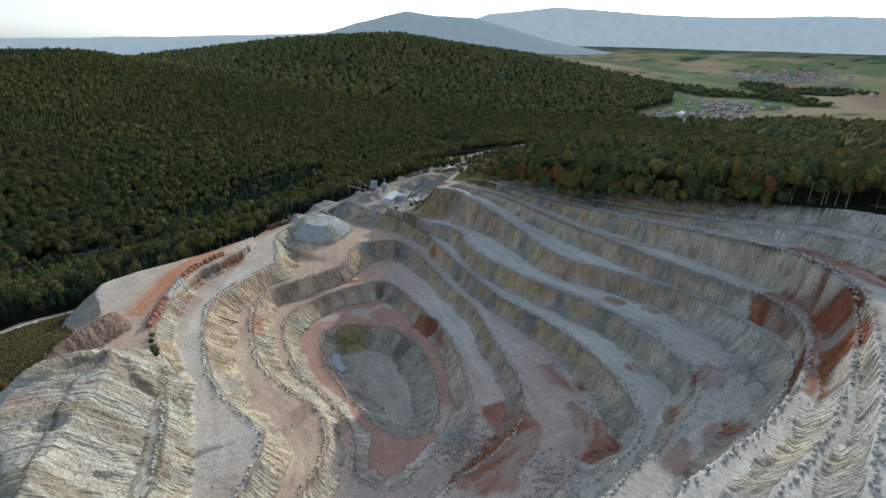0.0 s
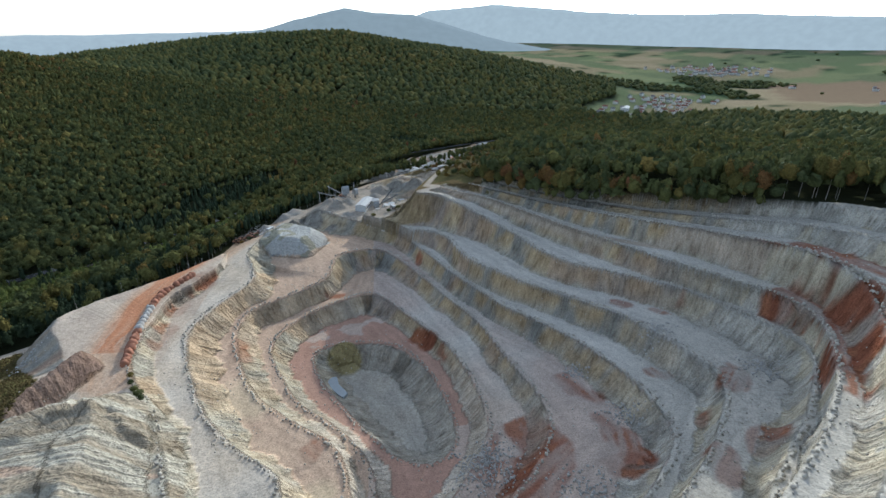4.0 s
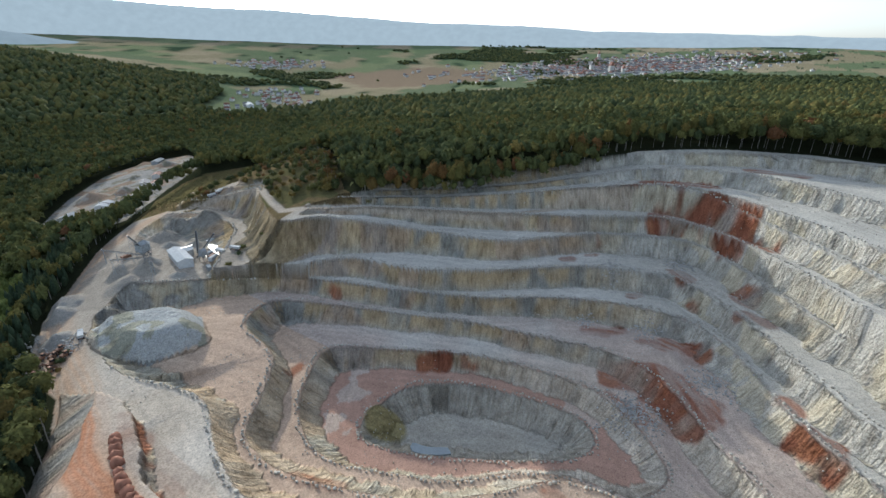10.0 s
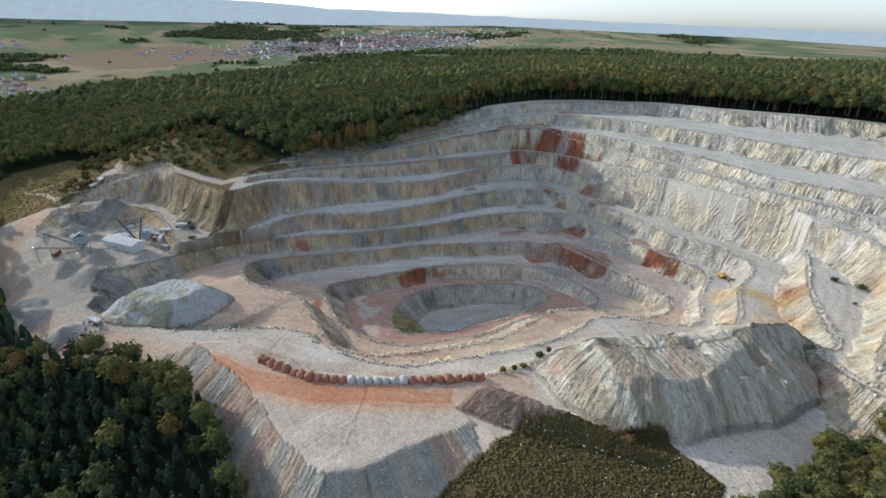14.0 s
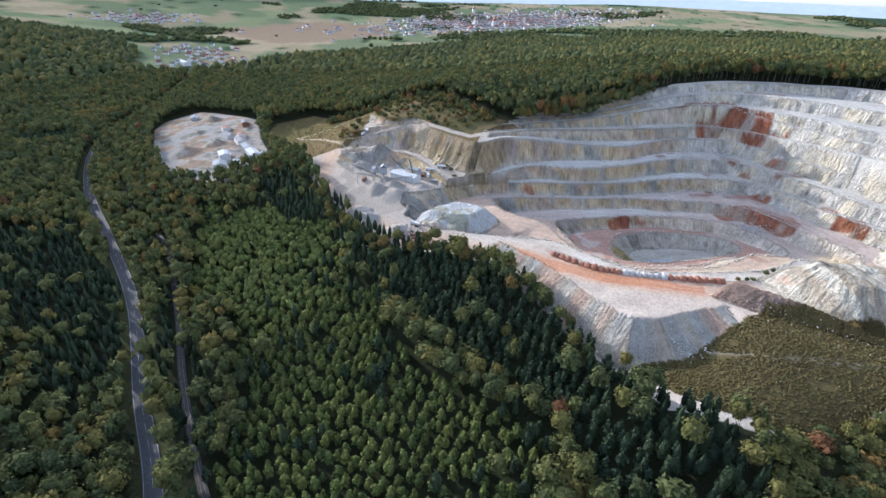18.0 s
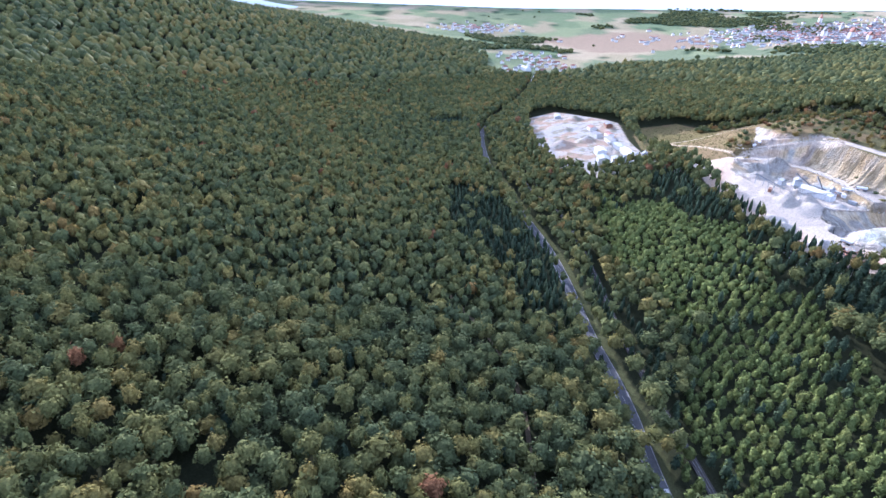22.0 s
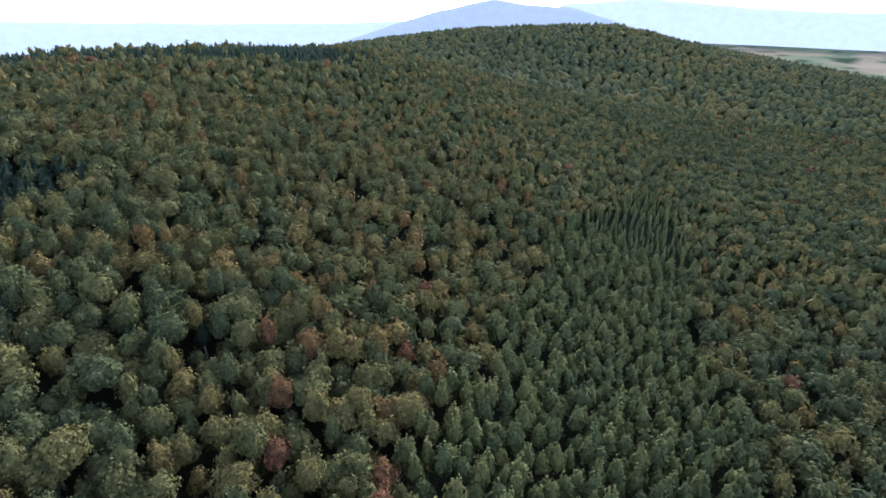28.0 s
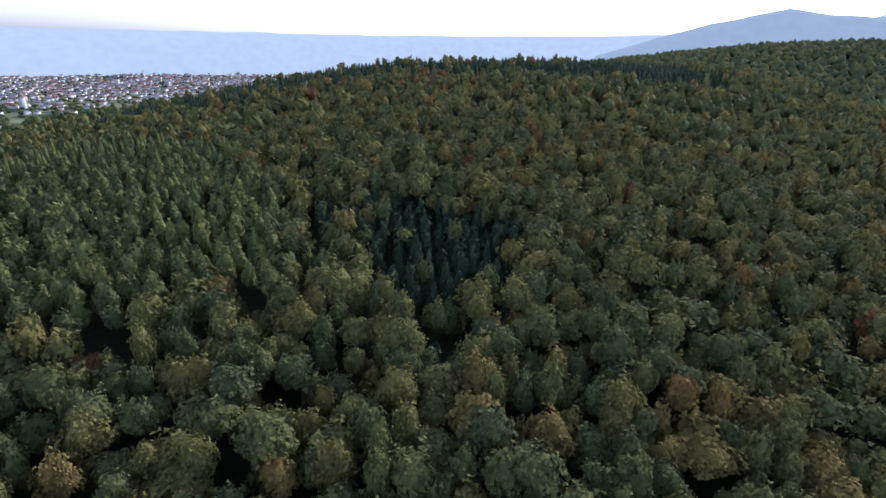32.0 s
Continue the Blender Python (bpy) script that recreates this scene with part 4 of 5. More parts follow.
def plant(name, protos, x, y, z, size, tall, tint, material, label):
    """Many trees as one piece."""
    cos, fas, tis, base = [], [], [], 0
    pick = rng.integers(0, len(protos), len(x))
    turn = rng.uniform(0, 6.283, len(x))
    for v, (p, f) in enumerate(protos):
        m = pick == v
        k = int(m.sum())
        if not k:
            continue
        c, s = np.cos(turn[m])[:, None], np.sin(turn[m])[:, None]
        w = size[m][:, None]
        px = (p[None, :, 0] * c - p[None, :, 1] * s) * w + x[m][:, None]
        py = (p[None, :, 0] * s + p[None, :, 1] * c) * w + y[m][:, None]
        pz = p[None, :, 2] * tall[m][:, None] + z[m][:, None]
        cos.append(np.stack([px, py, pz], 2).reshape(-1, 3))
        fas.append((f[None] + (np.arange(k) * len(p))[:, None, None]).reshape(-1, 3) + base)
        tis.append(np.repeat(tint[m], len(f)))
        base += k * len(p)
    me = raw_mesh(name, np.concatenate(cos), np.concatenate(fas))
    at = me.attributes.new("tint", "FLOAT", "FACE")
    at.data.foreach_set("value", np.concatenate(tis).astype(np.float32))
    me.polygons.foreach_set("use_smooth", np.ones(len(me.polygons), bool))
    me.materials.append(material)
    return tagged(new(name, me), label, "forest", kind="stuff")


def scatter(x0, x1, y0, y1, gap, jit=0.34):
    nx, ny = int((x1 - x0) / gap), int((y1 - y0) / gap)
    gx, gy = np.meshgrid(np.arange(nx), np.arange(ny))
    x = x0 + (gx + 0.5 * (gy % 2) + 0.25 + rng.uniform(-jit, jit, gx.shape)) * gap
    y = y0 + (gy + 0.5 + rng.uniform(-jit, jit, gx.shape)) * gap
    return x.ravel(), y.ravel()


TRACK = [(-440, 150), (-407, 179), (-369, 218), (-345, 262), (-330, 330)]


def wooded(x, y):
    ok = inside(x, y, WOODS) & ~inside(x, y, QUARRY) & ~inside(x, y, WORKS)
    ok &= near_line(x, y, ROAD)[0] > 5.4
    ok &= near_line(x, y, RAIL)[0] > 2.4
    ok &= near_line(x, y, TRACK)[0] > 1.2
    return ok


YOUNG_WOOD = [[(-105, 345), (-100, 285), (-143, 195), (-184, 150), (-225, 95), (-268, 32), (-318, 0), (-372, 131), (-294, 160), (-225, 220), (-180, 290)]]
POLE_WOOD = [[(-727, 270), (-705, 325), (-680, 360), (-652, 400), (-640, 450), (-612, 500), (-560, 545), (-530, 560), (-546, 505), (-566, 440), (-582, 385), (-600, 335), (-612, 290), (-640, 255)],
             [(-1110, 470), (-990, 466), (-930, 424), (-902, 378), (-923, 350), (-1000, 330), (-1120, 380)]]
DARK_WOOD = [[(-56, 310), (-80, 236), (-125, 168), (-145, 122), (-169, 80), (-186, 44), (-212, 8), (-262, -60), (-330, -30), (-262, 20), (-232, 82), (-184, 146), (-140, 214), (-100, 290)],
             [(-915, 420), (-905, 440), (-877, 440), (-847, 436), (-844, 402), (-858, 386), (-874, 392)],
             [(-888, 428), (-866, 440), (-848, 416), (-845, 394), (-858, 392)],
             [(-1180, 520), (-1090, 560), (-1000, 640), (-880, 690), (-760, 720), (-740, 860), (-1100, 900), (-1300, 640)],
             [(-188, 465), (-154, 431), (-221, 313), (-289, 234), (-312, 250), (-280, 323), (-246, 413)],
             [(-205, 290), (-185, 315), (-250, 225), (-300, 165), (-330, 150), (-300, 195), (-260, 240)]]


def kind_of(x, y):
    k = np.zeros(x.shape, int)
    for p in DARK_WOOD:
        k[inside(x + 8 * wave(x, y, 30, 3), y, p)] = 1
    for p in YOUNG_WOOD:
        k[inside(x + 14 * wave(x, y, 30, 4), y + 10 * wave(x, y, 22, 6), p)] = 2
    for p in POLE_WOOD:
        k[inside(x + 14 * wave(x, y, 30, 4), y + 10 * wave(x, y, 22, 6), p)] = 3
    away = near_line(x, y, QUARRY, True)[0] > 45
    mixed = (hashed(np.floor(x * 3), np.floor(y * 3), 8) < 0.14) & (k == 2) & (rough(x, y, 40, 2, 37) > 0.0)
    k[mixed] = 1
    mixed = (hashed(np.floor(x * 3), np.floor(y * 3), 9) < 0.12) & (k == 1)
    k[mixed] = 0
    lone = (hashed(np.floor(x), np.floor(y), 3) < 0.05) & (k == 0) & away
    k[lone] = 1
    stand = (rough(x, y, 170, 3, 33) > 0.46) & (k == 0) & away & ((x > -560) | (y > 700))
    k[stand] = 1
    return k


PATH = np.array([r[1:4] for r in FLIGHT])


def from_path(x, y, z):
    d = np.full(x.shape, 1e9)
    for p in PATH:
        d = np.minimum(d, np.sqrt((x - p[0]) ** 2 + (y - p[1]) ** 2 + (z - p[2]) ** 2))
    return d


NEAR_B = [broad_crown(2, 1000, 0.56, s) for s in range(7)]
MID_B = [broad_crown(1, 190, 1.0, s + 20) for s in range(6)]
FAR_B = [broad_crown(1, 12, 2.2, s + 40) for s in range(4)]
WIDE_B = [broad_crown(1, 0, 0, s + 60) for s in range(4)]


def slim(shape, w, h):
    return shape[0] * np.array([w, w, h]), shape[1]


NEAR_C = [slim(broad_crown(2, 420, 0.6, s + 70, 0.62 + 0.08 * s), 0.62, 1.05) for s in range(3)] + [spire(11, 9, 1)]
MID_C = [slim(broad_crown(1, 80, 1.1, s + 80, 0.62 + 0.08 * s), 0.62, 1.05) for s in range(3)]
FAR_C = [slim(broad_crown(1, 0, 0, s + 90, 0.8), 0.62, 1.05) for s in range(2)] 
NEAR_P = [slim(broad_crown(2, 300, 0.6, s + 110, 0.45 + 0.08 * s), 0.92, 1.0) for s in range(4)]
MID_P = [slim(broad_crown(1, 90, 1.0, s + 120, 0.45 + 0.08 * s), 0.92, 1.0) for s in range(4)]
MID_Y = [broad_crown(1, 110, 1.0, s + 30, 0.5 + 0.1 * s) for s in range(4)]

x, y = scatter(-1250, 520, -480, 960, 6.3)
ok = wooded(x, y)
x, y = x[ok], y[ok]
kd = kind_of(x, y)
broad = kd == 0
x2, y2 = scatter(-1250, 520, -480, 960, 5.2)
ok = wooded(x2, y2)
x2, y2 = x2[ok], y2[ok]
k2 = kind_of(x2, y2)
needle, young, pole = k2 == 1, k2 == 2, k2 == 3
ONE_TREES = []


def stand_of(x, y, kind):
    z = ground_at(x, y)
    d = from_path(x, y, z + 18)
    n = len(x)
    patch = rough(x, y, 120, 3, 55)
    if kind == 0:
        size, tall = 0.46 + 0.62 * rng.random(n) ** 1.3, rng.uniform(0.75, 1.2, n)
        lift = rng.uniform(4, 10, n)
        size = np.where(x > -480, size * 1.12, size)
        tint = np.clip(rng.beta(1.6, 2.4, n) * 0.85 + 0.2 * patch + (rng.random(n) < 0.025) * 0.4 + np.clip((-x - 420) / 1200, 0, 0.13), 0, 1)
        # low scrub round the southern rim
        low = (y < -60) & (x < -90) & (near_line(x, y, QUARRY, True)[0] < 60)
        tall[low] *= 0.7
        lift[low] = 1.0
        tint[low] = np.clip(tint[low] + 0.15, 0, 1)
        sets = ((0, 135, NEAR_B), (135, 290, MID_B), (290, 1e9, FAR_B))
        name, material, label = "broadleaf_forest", broad_mat, "dense broadleaf forest, green with rusty autumn crowns"
    elif kind == 1:
        size, tall, lift = rng.uniform(0.85, 1.25, n), rng.uniform(0.9, 1.35, n), rng.uniform(1, 2.5, n)
        tint = np.clip(rng.random(n) * 0.8 + 0.25 * patch, 0, 1)
        sets = ((0, 150, NEAR_C), (150, 290, MID_C), (290, 1e9, FAR_C))
        name, material, label = "conifer_forest", dark_mat, "dark green conifer forest"
    elif kind == 2:
        size, tall, lift = rng.uniform(0.46, 0.74, n), rng.uniform(0.6, 0.95, n), rng.uniform(0, 1.8, n)
        tint = np.clip(rng.random(n) * 0.8 + 0.25 * patch, 0, 1)
        sets = ((0, 290, MID_Y), (290, 1e9, FAR_B))
        name, material, label = "young_forest", young_mat, "light green young plantation trees"
    else:
        size, tall, lift = rng.uniform(0.62, 0.95, n), rng.uniform(0.75, 1.2, n), rng.uniform(6.5, 10, n)
        tint = np.clip(rng.random(n) * 0.8 + 0.25 * patch, 0, 1)
        sets = ((0, 170, NEAR_P), (170, 290, MID_P), (290, 1e9, FAR_C))
        name, material, label = "pole_stand", pole_mat, "slender green conifers of a middle-aged stand"
    for lo, hi, protos in sets:
        m = (d >= lo) & (d < hi)
        if lo == 0 and kind < 2:
            one = m & (d < (104 if kind == 0 else 112))
            for i in np.flatnonzero(one)[:70]:
                ONE_TREES.append((kind, x[i], y[i], z[i], size[i], tall[i], lift[i]))
                m[i] = False
        if m.any():
            plant(name, protos, x[m], y[m], z[m] + lift[m], size[m], tall[m], tint[m], material, label)


stand_of(x[broad], y[broad], 0)
stand_of(x2[needle], y2[needle], 1)
stand_of(x2[young], y2[young], 2)
stand_of(x2[pole], y2[pole], 3)

# smaller trees between the tall ones on the western hill
xu, yu = scatter(-1200, -540, 60, 900, 11.0, 0.5)
zu = ground_at(xu, yu)
ok = wooded(xu, yu) & (kind_of(xu, yu) == 0) & (from_path(xu, yu, zu + 18) < 190)
xu, yu, zu = xu[ok], yu[ok], zu[ok]
n = len(xu)
plant("broadleaf_forest", MID_B, xu, yu, zu + rng.uniform(1, 4, n), rng.uniform(0.5, 0.85, n), rng.uniform(0.75, 1.1, n), rng.random(n) * 0.8, broad_mat, "smaller broadleaf trees filling the forest canopy")

# woods farther off
x, y = scatter(-1900, 1700, -1500, 2500, 15.0, 0.6)
ok = wooded(x, y) & ~((x > -1250) & (x < 520) & (y > -480) & (y < 960))
ok &= ~((y < -500) & (x < 300) & (from_path(x, y, 0 * x) > 700))
x, y = x[ok], y[ok]
n = len(x)
tint = np.clip(rng.random(n) * 0.7 + 0.25 * rough(x, y, 160, 3, 57), 0, 0.85)
plant("distant_forest", WIDE_B, x, y, ground_at(x, y) + 2, rng.uniform(1.5, 2.4, n), rng.uniform(1.3, 1.9, n), tint, broad_mat, "far green forest over the hills")


# heather and grass tufts on the dry ground
def tufts(name, outline, n, tall, stops, label):
    px, py = np.array(outline, float).T
    x, y = rng.uniform(px.min(), px.max(), n), rng.uniform(py.min(), py.max(), n)
    ok = inside(x, y, outline) & (rough(x, y, 9, 2, 77) > -0.65)
    x, y = x[ok], y[ok]
    n = len(x)
    g = np.random.default_rng(8)
    protos = []
    for s in range(3):
        co, fa = BALLS[1]
        keep = fa[(co[fa][:, :, 2].mean(1) > -0.3)]
        protos.append((co * (1 + 0.3 * g.normal(size=(len(co), 1))) * np.array([0.9, 0.9, 0.8]) + np.array([0, 0, 0.2]), keep))
    o = plant(name, protos, x, y, ground_at(x, y), rng.uniform(0.35, 0.85, n), rng.uniform(0.5, 1.2, n) * tall, rng.random(n), foliage(name, stops), label)
    return tagged(o, category="grass")


tufts("heather", BROWN, 12000, 0.55, [(0.0, (0.095, 0.075, 0.035)), (0.5, (0.125, 0.10, 0.045)), (1.0, (0.13, 0.125, 0.05))], "dry brown heather and grass tufts")
tufts("meadow_grass", MEADOW, 4200, 0.6, [(0.0, (0.13, 0.12, 0.05)), (0.6, (0.18, 0.15, 0.07)), (1.0, (0.14, 0.15, 0.06))], "dry yellowish meadow grass tufts")


# things ----------------------------------------------------------------------


def part(name, bm, material, parent, label=""):
    me = bpy.data.meshes.new(name)
    bm.to_mesh(me)
    bm.free()
    me.materials.append(material)
    ob = new(name, me)
    ob.parent = parent
    return tagged(ob, label)


def bare_bm():
    return bmesh.new()


def box(x0, x1, y0, y1, z0, z1, bm=None, bevel=0.0):
    bm = bm or bare_bm()
    r = bmesh.ops.create_cube(bm, size=1)
    for v in r["verts"]:
        v.co = Vector(((x0 + x1) / 2 + v.co.x * (x1 - x0), (y0 + y1) / 2 + v.co.y * (y1 - y0), (z0 + z1) / 2 + v.co.z * (z1 - z0)))
    if bevel:
        bmesh.ops.bevel(bm, geom=list({e for v in r["verts"] for e in v.link_edges}), offset=bevel, segments=1, affect="EDGES")
    return bm


def tube(p, q, r0, r1=None, sides=10, bm=None):
    bm = bm or bare_bm()
    p, q = Vector(p), Vector(q)
    d = q - p
    m = Matrix.Translation((p + q) / 2) @ d.to_track_quat("Z", "Y").to_matrix().to_4x4()
    bmesh.ops.create_cone(bm, cap_ends=True, segments=sides, radius1=r0, radius2=r0 if r1 is None else r1, depth=d.length, matrix=m)
    return bm


def gable(x0, x1, y0, y1, z0, z1, over=0.4, thick=0.2):
    """A ridged roof along x."""
    bm = bare_bm()
    ym = (y0 + y1) / 2
    a = [(x0 - over, y0 - over, z0 - 0.1), (x0 - over, ym, z1), (x0 - over, y1 + over, z0 - 0.1),
         (x0 - over, y1 + over, z0 + thick - 0.1), (x0 - over, ym, z1 + thick), (x0 - over, y0 - over, z0 + thick - 0.1)]
    v0 = [bm.verts.new(c) for c in a]
    v1 = [bm.verts.new((x1 + over, c[1], c[2])) for c in a]
    for k in range(6):
        bm.faces.new((v0[k], v0[(k + 1) % 6], v1[(k + 1) % 6], v1[k]))
    for v in (v0, v1):
        bm.faces.new((v[0], v[1], v[4], v[5]))
        bm.faces.new((v[1], v[2], v[3], v[4]))
    bmesh.ops.recalc_face_normals(bm, faces=bm.faces)
    return bm


def gabled_wall(x0, x1, y0, y1, z0, z1, z2):
    bm = bare_bm()
    ym = (y0 + y1) / 2
    a = [(y0, z0), (y1, z0), (y1, z1), (ym, z2), (y0, z1)]
    v0 = [bm.verts.new((x0, *c)) for c in a]
    v1 = [bm.verts.new((x1, *c)) for c in a]
    for k in range(5):
        bm.faces.new((v0[k], v0[(k + 1) % 5], v1[(k + 1) % 5], v1[k]))
    bm.faces.new(v0), bm.faces.new(v1)
    bmesh.ops.recalc_face_normals(bm, faces=bm.faces)
    return bm


def thing(name, x, y, turn=0.0, label="", category="", group="", drop=0.1, z=None):
    ob = new(name)
    zz = float(ground_at(x, y)) - drop if z is None else z
    ob.matrix_world = pose(x, y, zz, 0, 0, turn)
    return tagged(ob, label, category, group)


def place(ob, x, y, turn=0.0, drop=0.1, scale=1.0):
    c = copy_thing(ob, pose(x, y, float(ground_at(x, y)) - drop, 0, 0, turn))
    c.scale = (scale,) * 3
    return c


def mesh_of(co, fa, name, material):
    me = raw_mesh(name, co, fa)
    me.materials.append(material)
    me.polygons.foreach_set("use_smooth", np.ones(len(me.polygons), bool))
    return me


DEAD = [(-163, 66), (-168, 60), (-184, 40), (-190, 33), (-206, 14)]


# single trees: near the flight's end and along the quarry's rim
def tree_kind(name, proto, lift, material, label, category, trunk=0.32):
    ob = new(name)
    tagged(ob, label, category)
    part("trunk", tube((0, 0, -0.6), (0.15, 0.1, lift + 5), trunk, trunk * 0.5, 7), bark_mat, ob)
    co = proto[0] + np.array([0, 0, lift])
    c = new("crown", mesh_of(co, proto[1], "crown", material))
    c.parent = ob
    return ob


broad_kinds = [tree_kind("broadleaf_tree", NEAR_B[s], 8.0, broad_own, "tall broadleaf tree with a rounded green crown", "tree", 0.22) for s in range(4)]
cone_kinds = [tree_kind("conifer_tree", NEAR_C[s], 1.5, dark_own, "dark green pointed conifer among forest trees", "tree") for s in range(3)]
bushes = [tree_kind("bush", (p * 0.42, f), -0.3, broad_own, "low green bush on the quarry rim", "bush", 0.08) for p, f in MID_B[:3]]
used = set()


def put(protos, x, y, z, sx, sz, turn, group):
    o = protos[rng.integers(0, len(protos))]
    m = pose(x, y, z, 0, 0, turn)
    if o.name not in used:
        used.add(o.name)
        o.matrix_basis = m
        t = o
    else:
        t = copy_thing(o, m)
    t.scale = (sx, sx, sz)
    tagged(t, group=group)


for kind, tx, ty, tz, s, ta, li in ONE_TREES:
    put(broad_kinds if kind == 0 else cone_kinds, tx, ty, tz - 0.2, s, ta, rng.uniform(0, 360), "trees under the flight")
RIM = rounded([(40, 96), (60, 72), (84, 46), (134, 6), (156, -9), (203, -40), (219, -88), (236, -150), (228, -218), (202, -272), (180, -330), (140, -394), (60, -366)], False, 5.0)
for k, p in enumerate(RIM):
    a, b = RIM[max(0, k - 1)], RIM[min(len(RIM) - 1, k + 1)]
    t = (b - a) / np.hypot(*(b - a))
    for row in range(2):
        if rng.random() < 0.35:
            continue
        off = rng.uniform(0.5, 4.5) + 4 * row
        px, py = p[0] - t[1] * off + rng.uniform(-2.5, 2.5), p[1] + t[0] * off + rng.uniform(-2.5, 2.5)
        put(broad_kinds, px, py, float(ground_at(px, py)) - 0.2, rng.uniform(0.5, 0.9), rng.uniform(0.85, 1.35), rng.uniform(0, 360), "trees along the quarry rim")
for q in rounded([(-186, 44), (-166, 70), (-155, 98), (-155, 140), (-133, 184), (-102, 222), (-74, 258), (-36, 290)], False, 4.5):
    px, py = q[0] - rng.uniform(1, 8), q[1] + rng.uniform(0, 7)
    put(broad_kinds if rng.random() < 0.7 else cone_kinds, px, py, float(ground_at(px, py)) - 0.2, rng.uniform(0.5, 0.85), rng.uniform(0.6, 1.0), rng.uniform(0, 360), "trees below the plant yard")
for tx, ty in ((-167, 68), (-160, 82), (-171, 60), (-176, 52), (-163, 76), (-156, 92), (-186, 44), (-192, 38)):
    put(cone_kinds, tx, ty, float(ground_at(tx, ty)) - 0.2, 0.8, rng.uniform(1.0, 1.4), rng.uniform(0, 360), "conifers at the quarry edge")
dead = tagged(new("dead_tree"), "bare grey dead conifer at the quarry edge", "tree", "dead trees")
part("trunk", tube((0, 0, -0.5), (0.2, 0.1, 15), 0.24, 0.04, 7), bark_mat, dead)
for k in range(26):
    zb = 3 + k * 0.45
    an, ln = k * 2.4, 2.2 * (1 - k / 34) * (0.7 + 0.3 * math.sin(k * 5.1))
    part("branch", tube((0.01 * zb, 0.007 * zb, zb), (ln * math.cos(an), ln * math.sin(an), zb - 0.35), 0.06, 0.02, 4), bark_mat, dead)
dead.matrix_basis = pose(*DEAD[0], float(ground_at(*DEAD[0])), 0, 0, 20)
for q, (tx, ty) in enumerate(DEAD[1:]):
    place(dead, tx, ty, 60 * q, 0.1, 0.8 + 0.1 * q)
for k in range(260):
    tx, ty = rng.uniform(14, 104), rng.uniform(130, 275)
    if not inside(np.array([tx]), np.array([ty]), QUARRY)[0] or RING[np.searchsorted(YS, ty), np.searchsorted(XS, tx)] >= 0:
        continue
    put(bushes, tx, ty, float(ground_at(tx, ty)), rng.uniform(0.6, 1.5), rng.uniform(0.6, 1.4), rng.uniform(0, 360), "bushes on the rim")
for q in rounded([(120, 340), (112, 276), (113, 228), (94, 186), (64, 150), (46, 124)], False, 4.0):
    for row in (2, 7):
        px, py = q[0] - rng.uniform(0, 5) - 0.7 * row, q[1] + rng.uniform(-3, 3) + 0.4 * row
        put(bushes, px, py, float(ground_at(px, py)), rng.uniform(1.2, 2.2), rng.uniform(1.0, 2.2) * (1.2 if row == 2 else 0.8), rng.uniform(0, 360), "bushes on the rim")
for tx, ty in ((-142, -64), (-140, -69), (-137, -73), (-132, -80), (-129, -84), (-168, -92), (-172, -100), (-66, -246), (-58, -238), (-80, -236), (-178, -108), (-134, 132), (-138, 126), (-142, 118),
               (-10, 140), (-20, 150), (-28, 142), (-6, 160), (-40, 135)):
    put(bushes, tx, ty, float(ground_at(tx, ty)), rng.uniform(0.5, 1.2), rng.uniform(0.4, 0.9), rng.uniform(0, 360), "bushes on the spoil")


# stones ----------------------------------------------------------------------
def stones(name, xs, ys, size, material, label, sink=0.25):
    co, fa = BALLS[1]
    n = len(xs)
    jit = 1 + 0.28 * rng.normal(size=(n, len(co), 3)).clip(-1.3, 1.3)
    s = (size[:, None] * rng.uniform(0.7, 1.25, (n, 3)))[:, None, :]
    p = co[None] * jit * s
    a = rng.uniform(0, 6.28, n)
    c, sn = np.cos(a)[:, None], np.sin(a)[:, None]
    px, py = p[..., 0] * c - p[..., 1] * sn, p[..., 0] * sn + p[..., 1] * c
    z = ground_at(xs, ys) + size * (1 - 2 * sink)
    v = np.stack([px + xs[:, None], py + ys[:, None], p[..., 2] + z[:, None]], 2).reshape(-1, 3)
    f = (fa[None] + (np.arange(n) * len(co))[:, None, None]).reshape(-1, 3)
    me = raw_mesh(name, v, f)
    me.materials.append(material)
    return tagged(new(name, me), label, "stones", kind="stuff")


for k, c in enumerate(CRESTS):
    pts = np.array([q[:3] for q in c])
    xs, ys = [], []
    for i in range(len(pts)):
        a, b = pts[i], pts[(i + 1) % len(pts)]
        d = np.hypot(*(b - a)[:2])
        if d > 40:
            continue
        for s in np.arange(0, d, 1.9):
            if rng.random() < 0.9:
                q = a + (b - a) * s / d
                nrm = np.array([-(b - a)[1], (b - a)[0]]) / d
                w = rng.uniform(0.6, 2.2)
                for sg in (1, -1):
                    X, Y = q[0] + sg * nrm[0] * w, q[1] + sg * nrm[1] * w
                    if abs(float(ground_at(X, Y)) - q[2]) < 1.3:
                        xs.append(X), ys.append(Y)
                        break
    xs, ys = np.array(xs), np.array(ys)
    j, i = np.clip(np.searchsorted(YS, ys), 0, len(YS) - 1), np.clip(np.searchsorted(XS, xs), 0, len(XS) - 1)
    ok = (BARE[j, i] > 0) & inside(xs, ys, QUARRY)
    xs, ys = xs[ok], ys[ok]
    if len(xs) > 10:
        stones("boulder_berm", xs, ys, rng.uniform(0.4, 0.8, len(xs)), stone_mat, "row of pale boulders along a bench edge")
n = 9000
xs, ys = rng.uniform(-200, 240, n), rng.uniform(-330, 180, n)
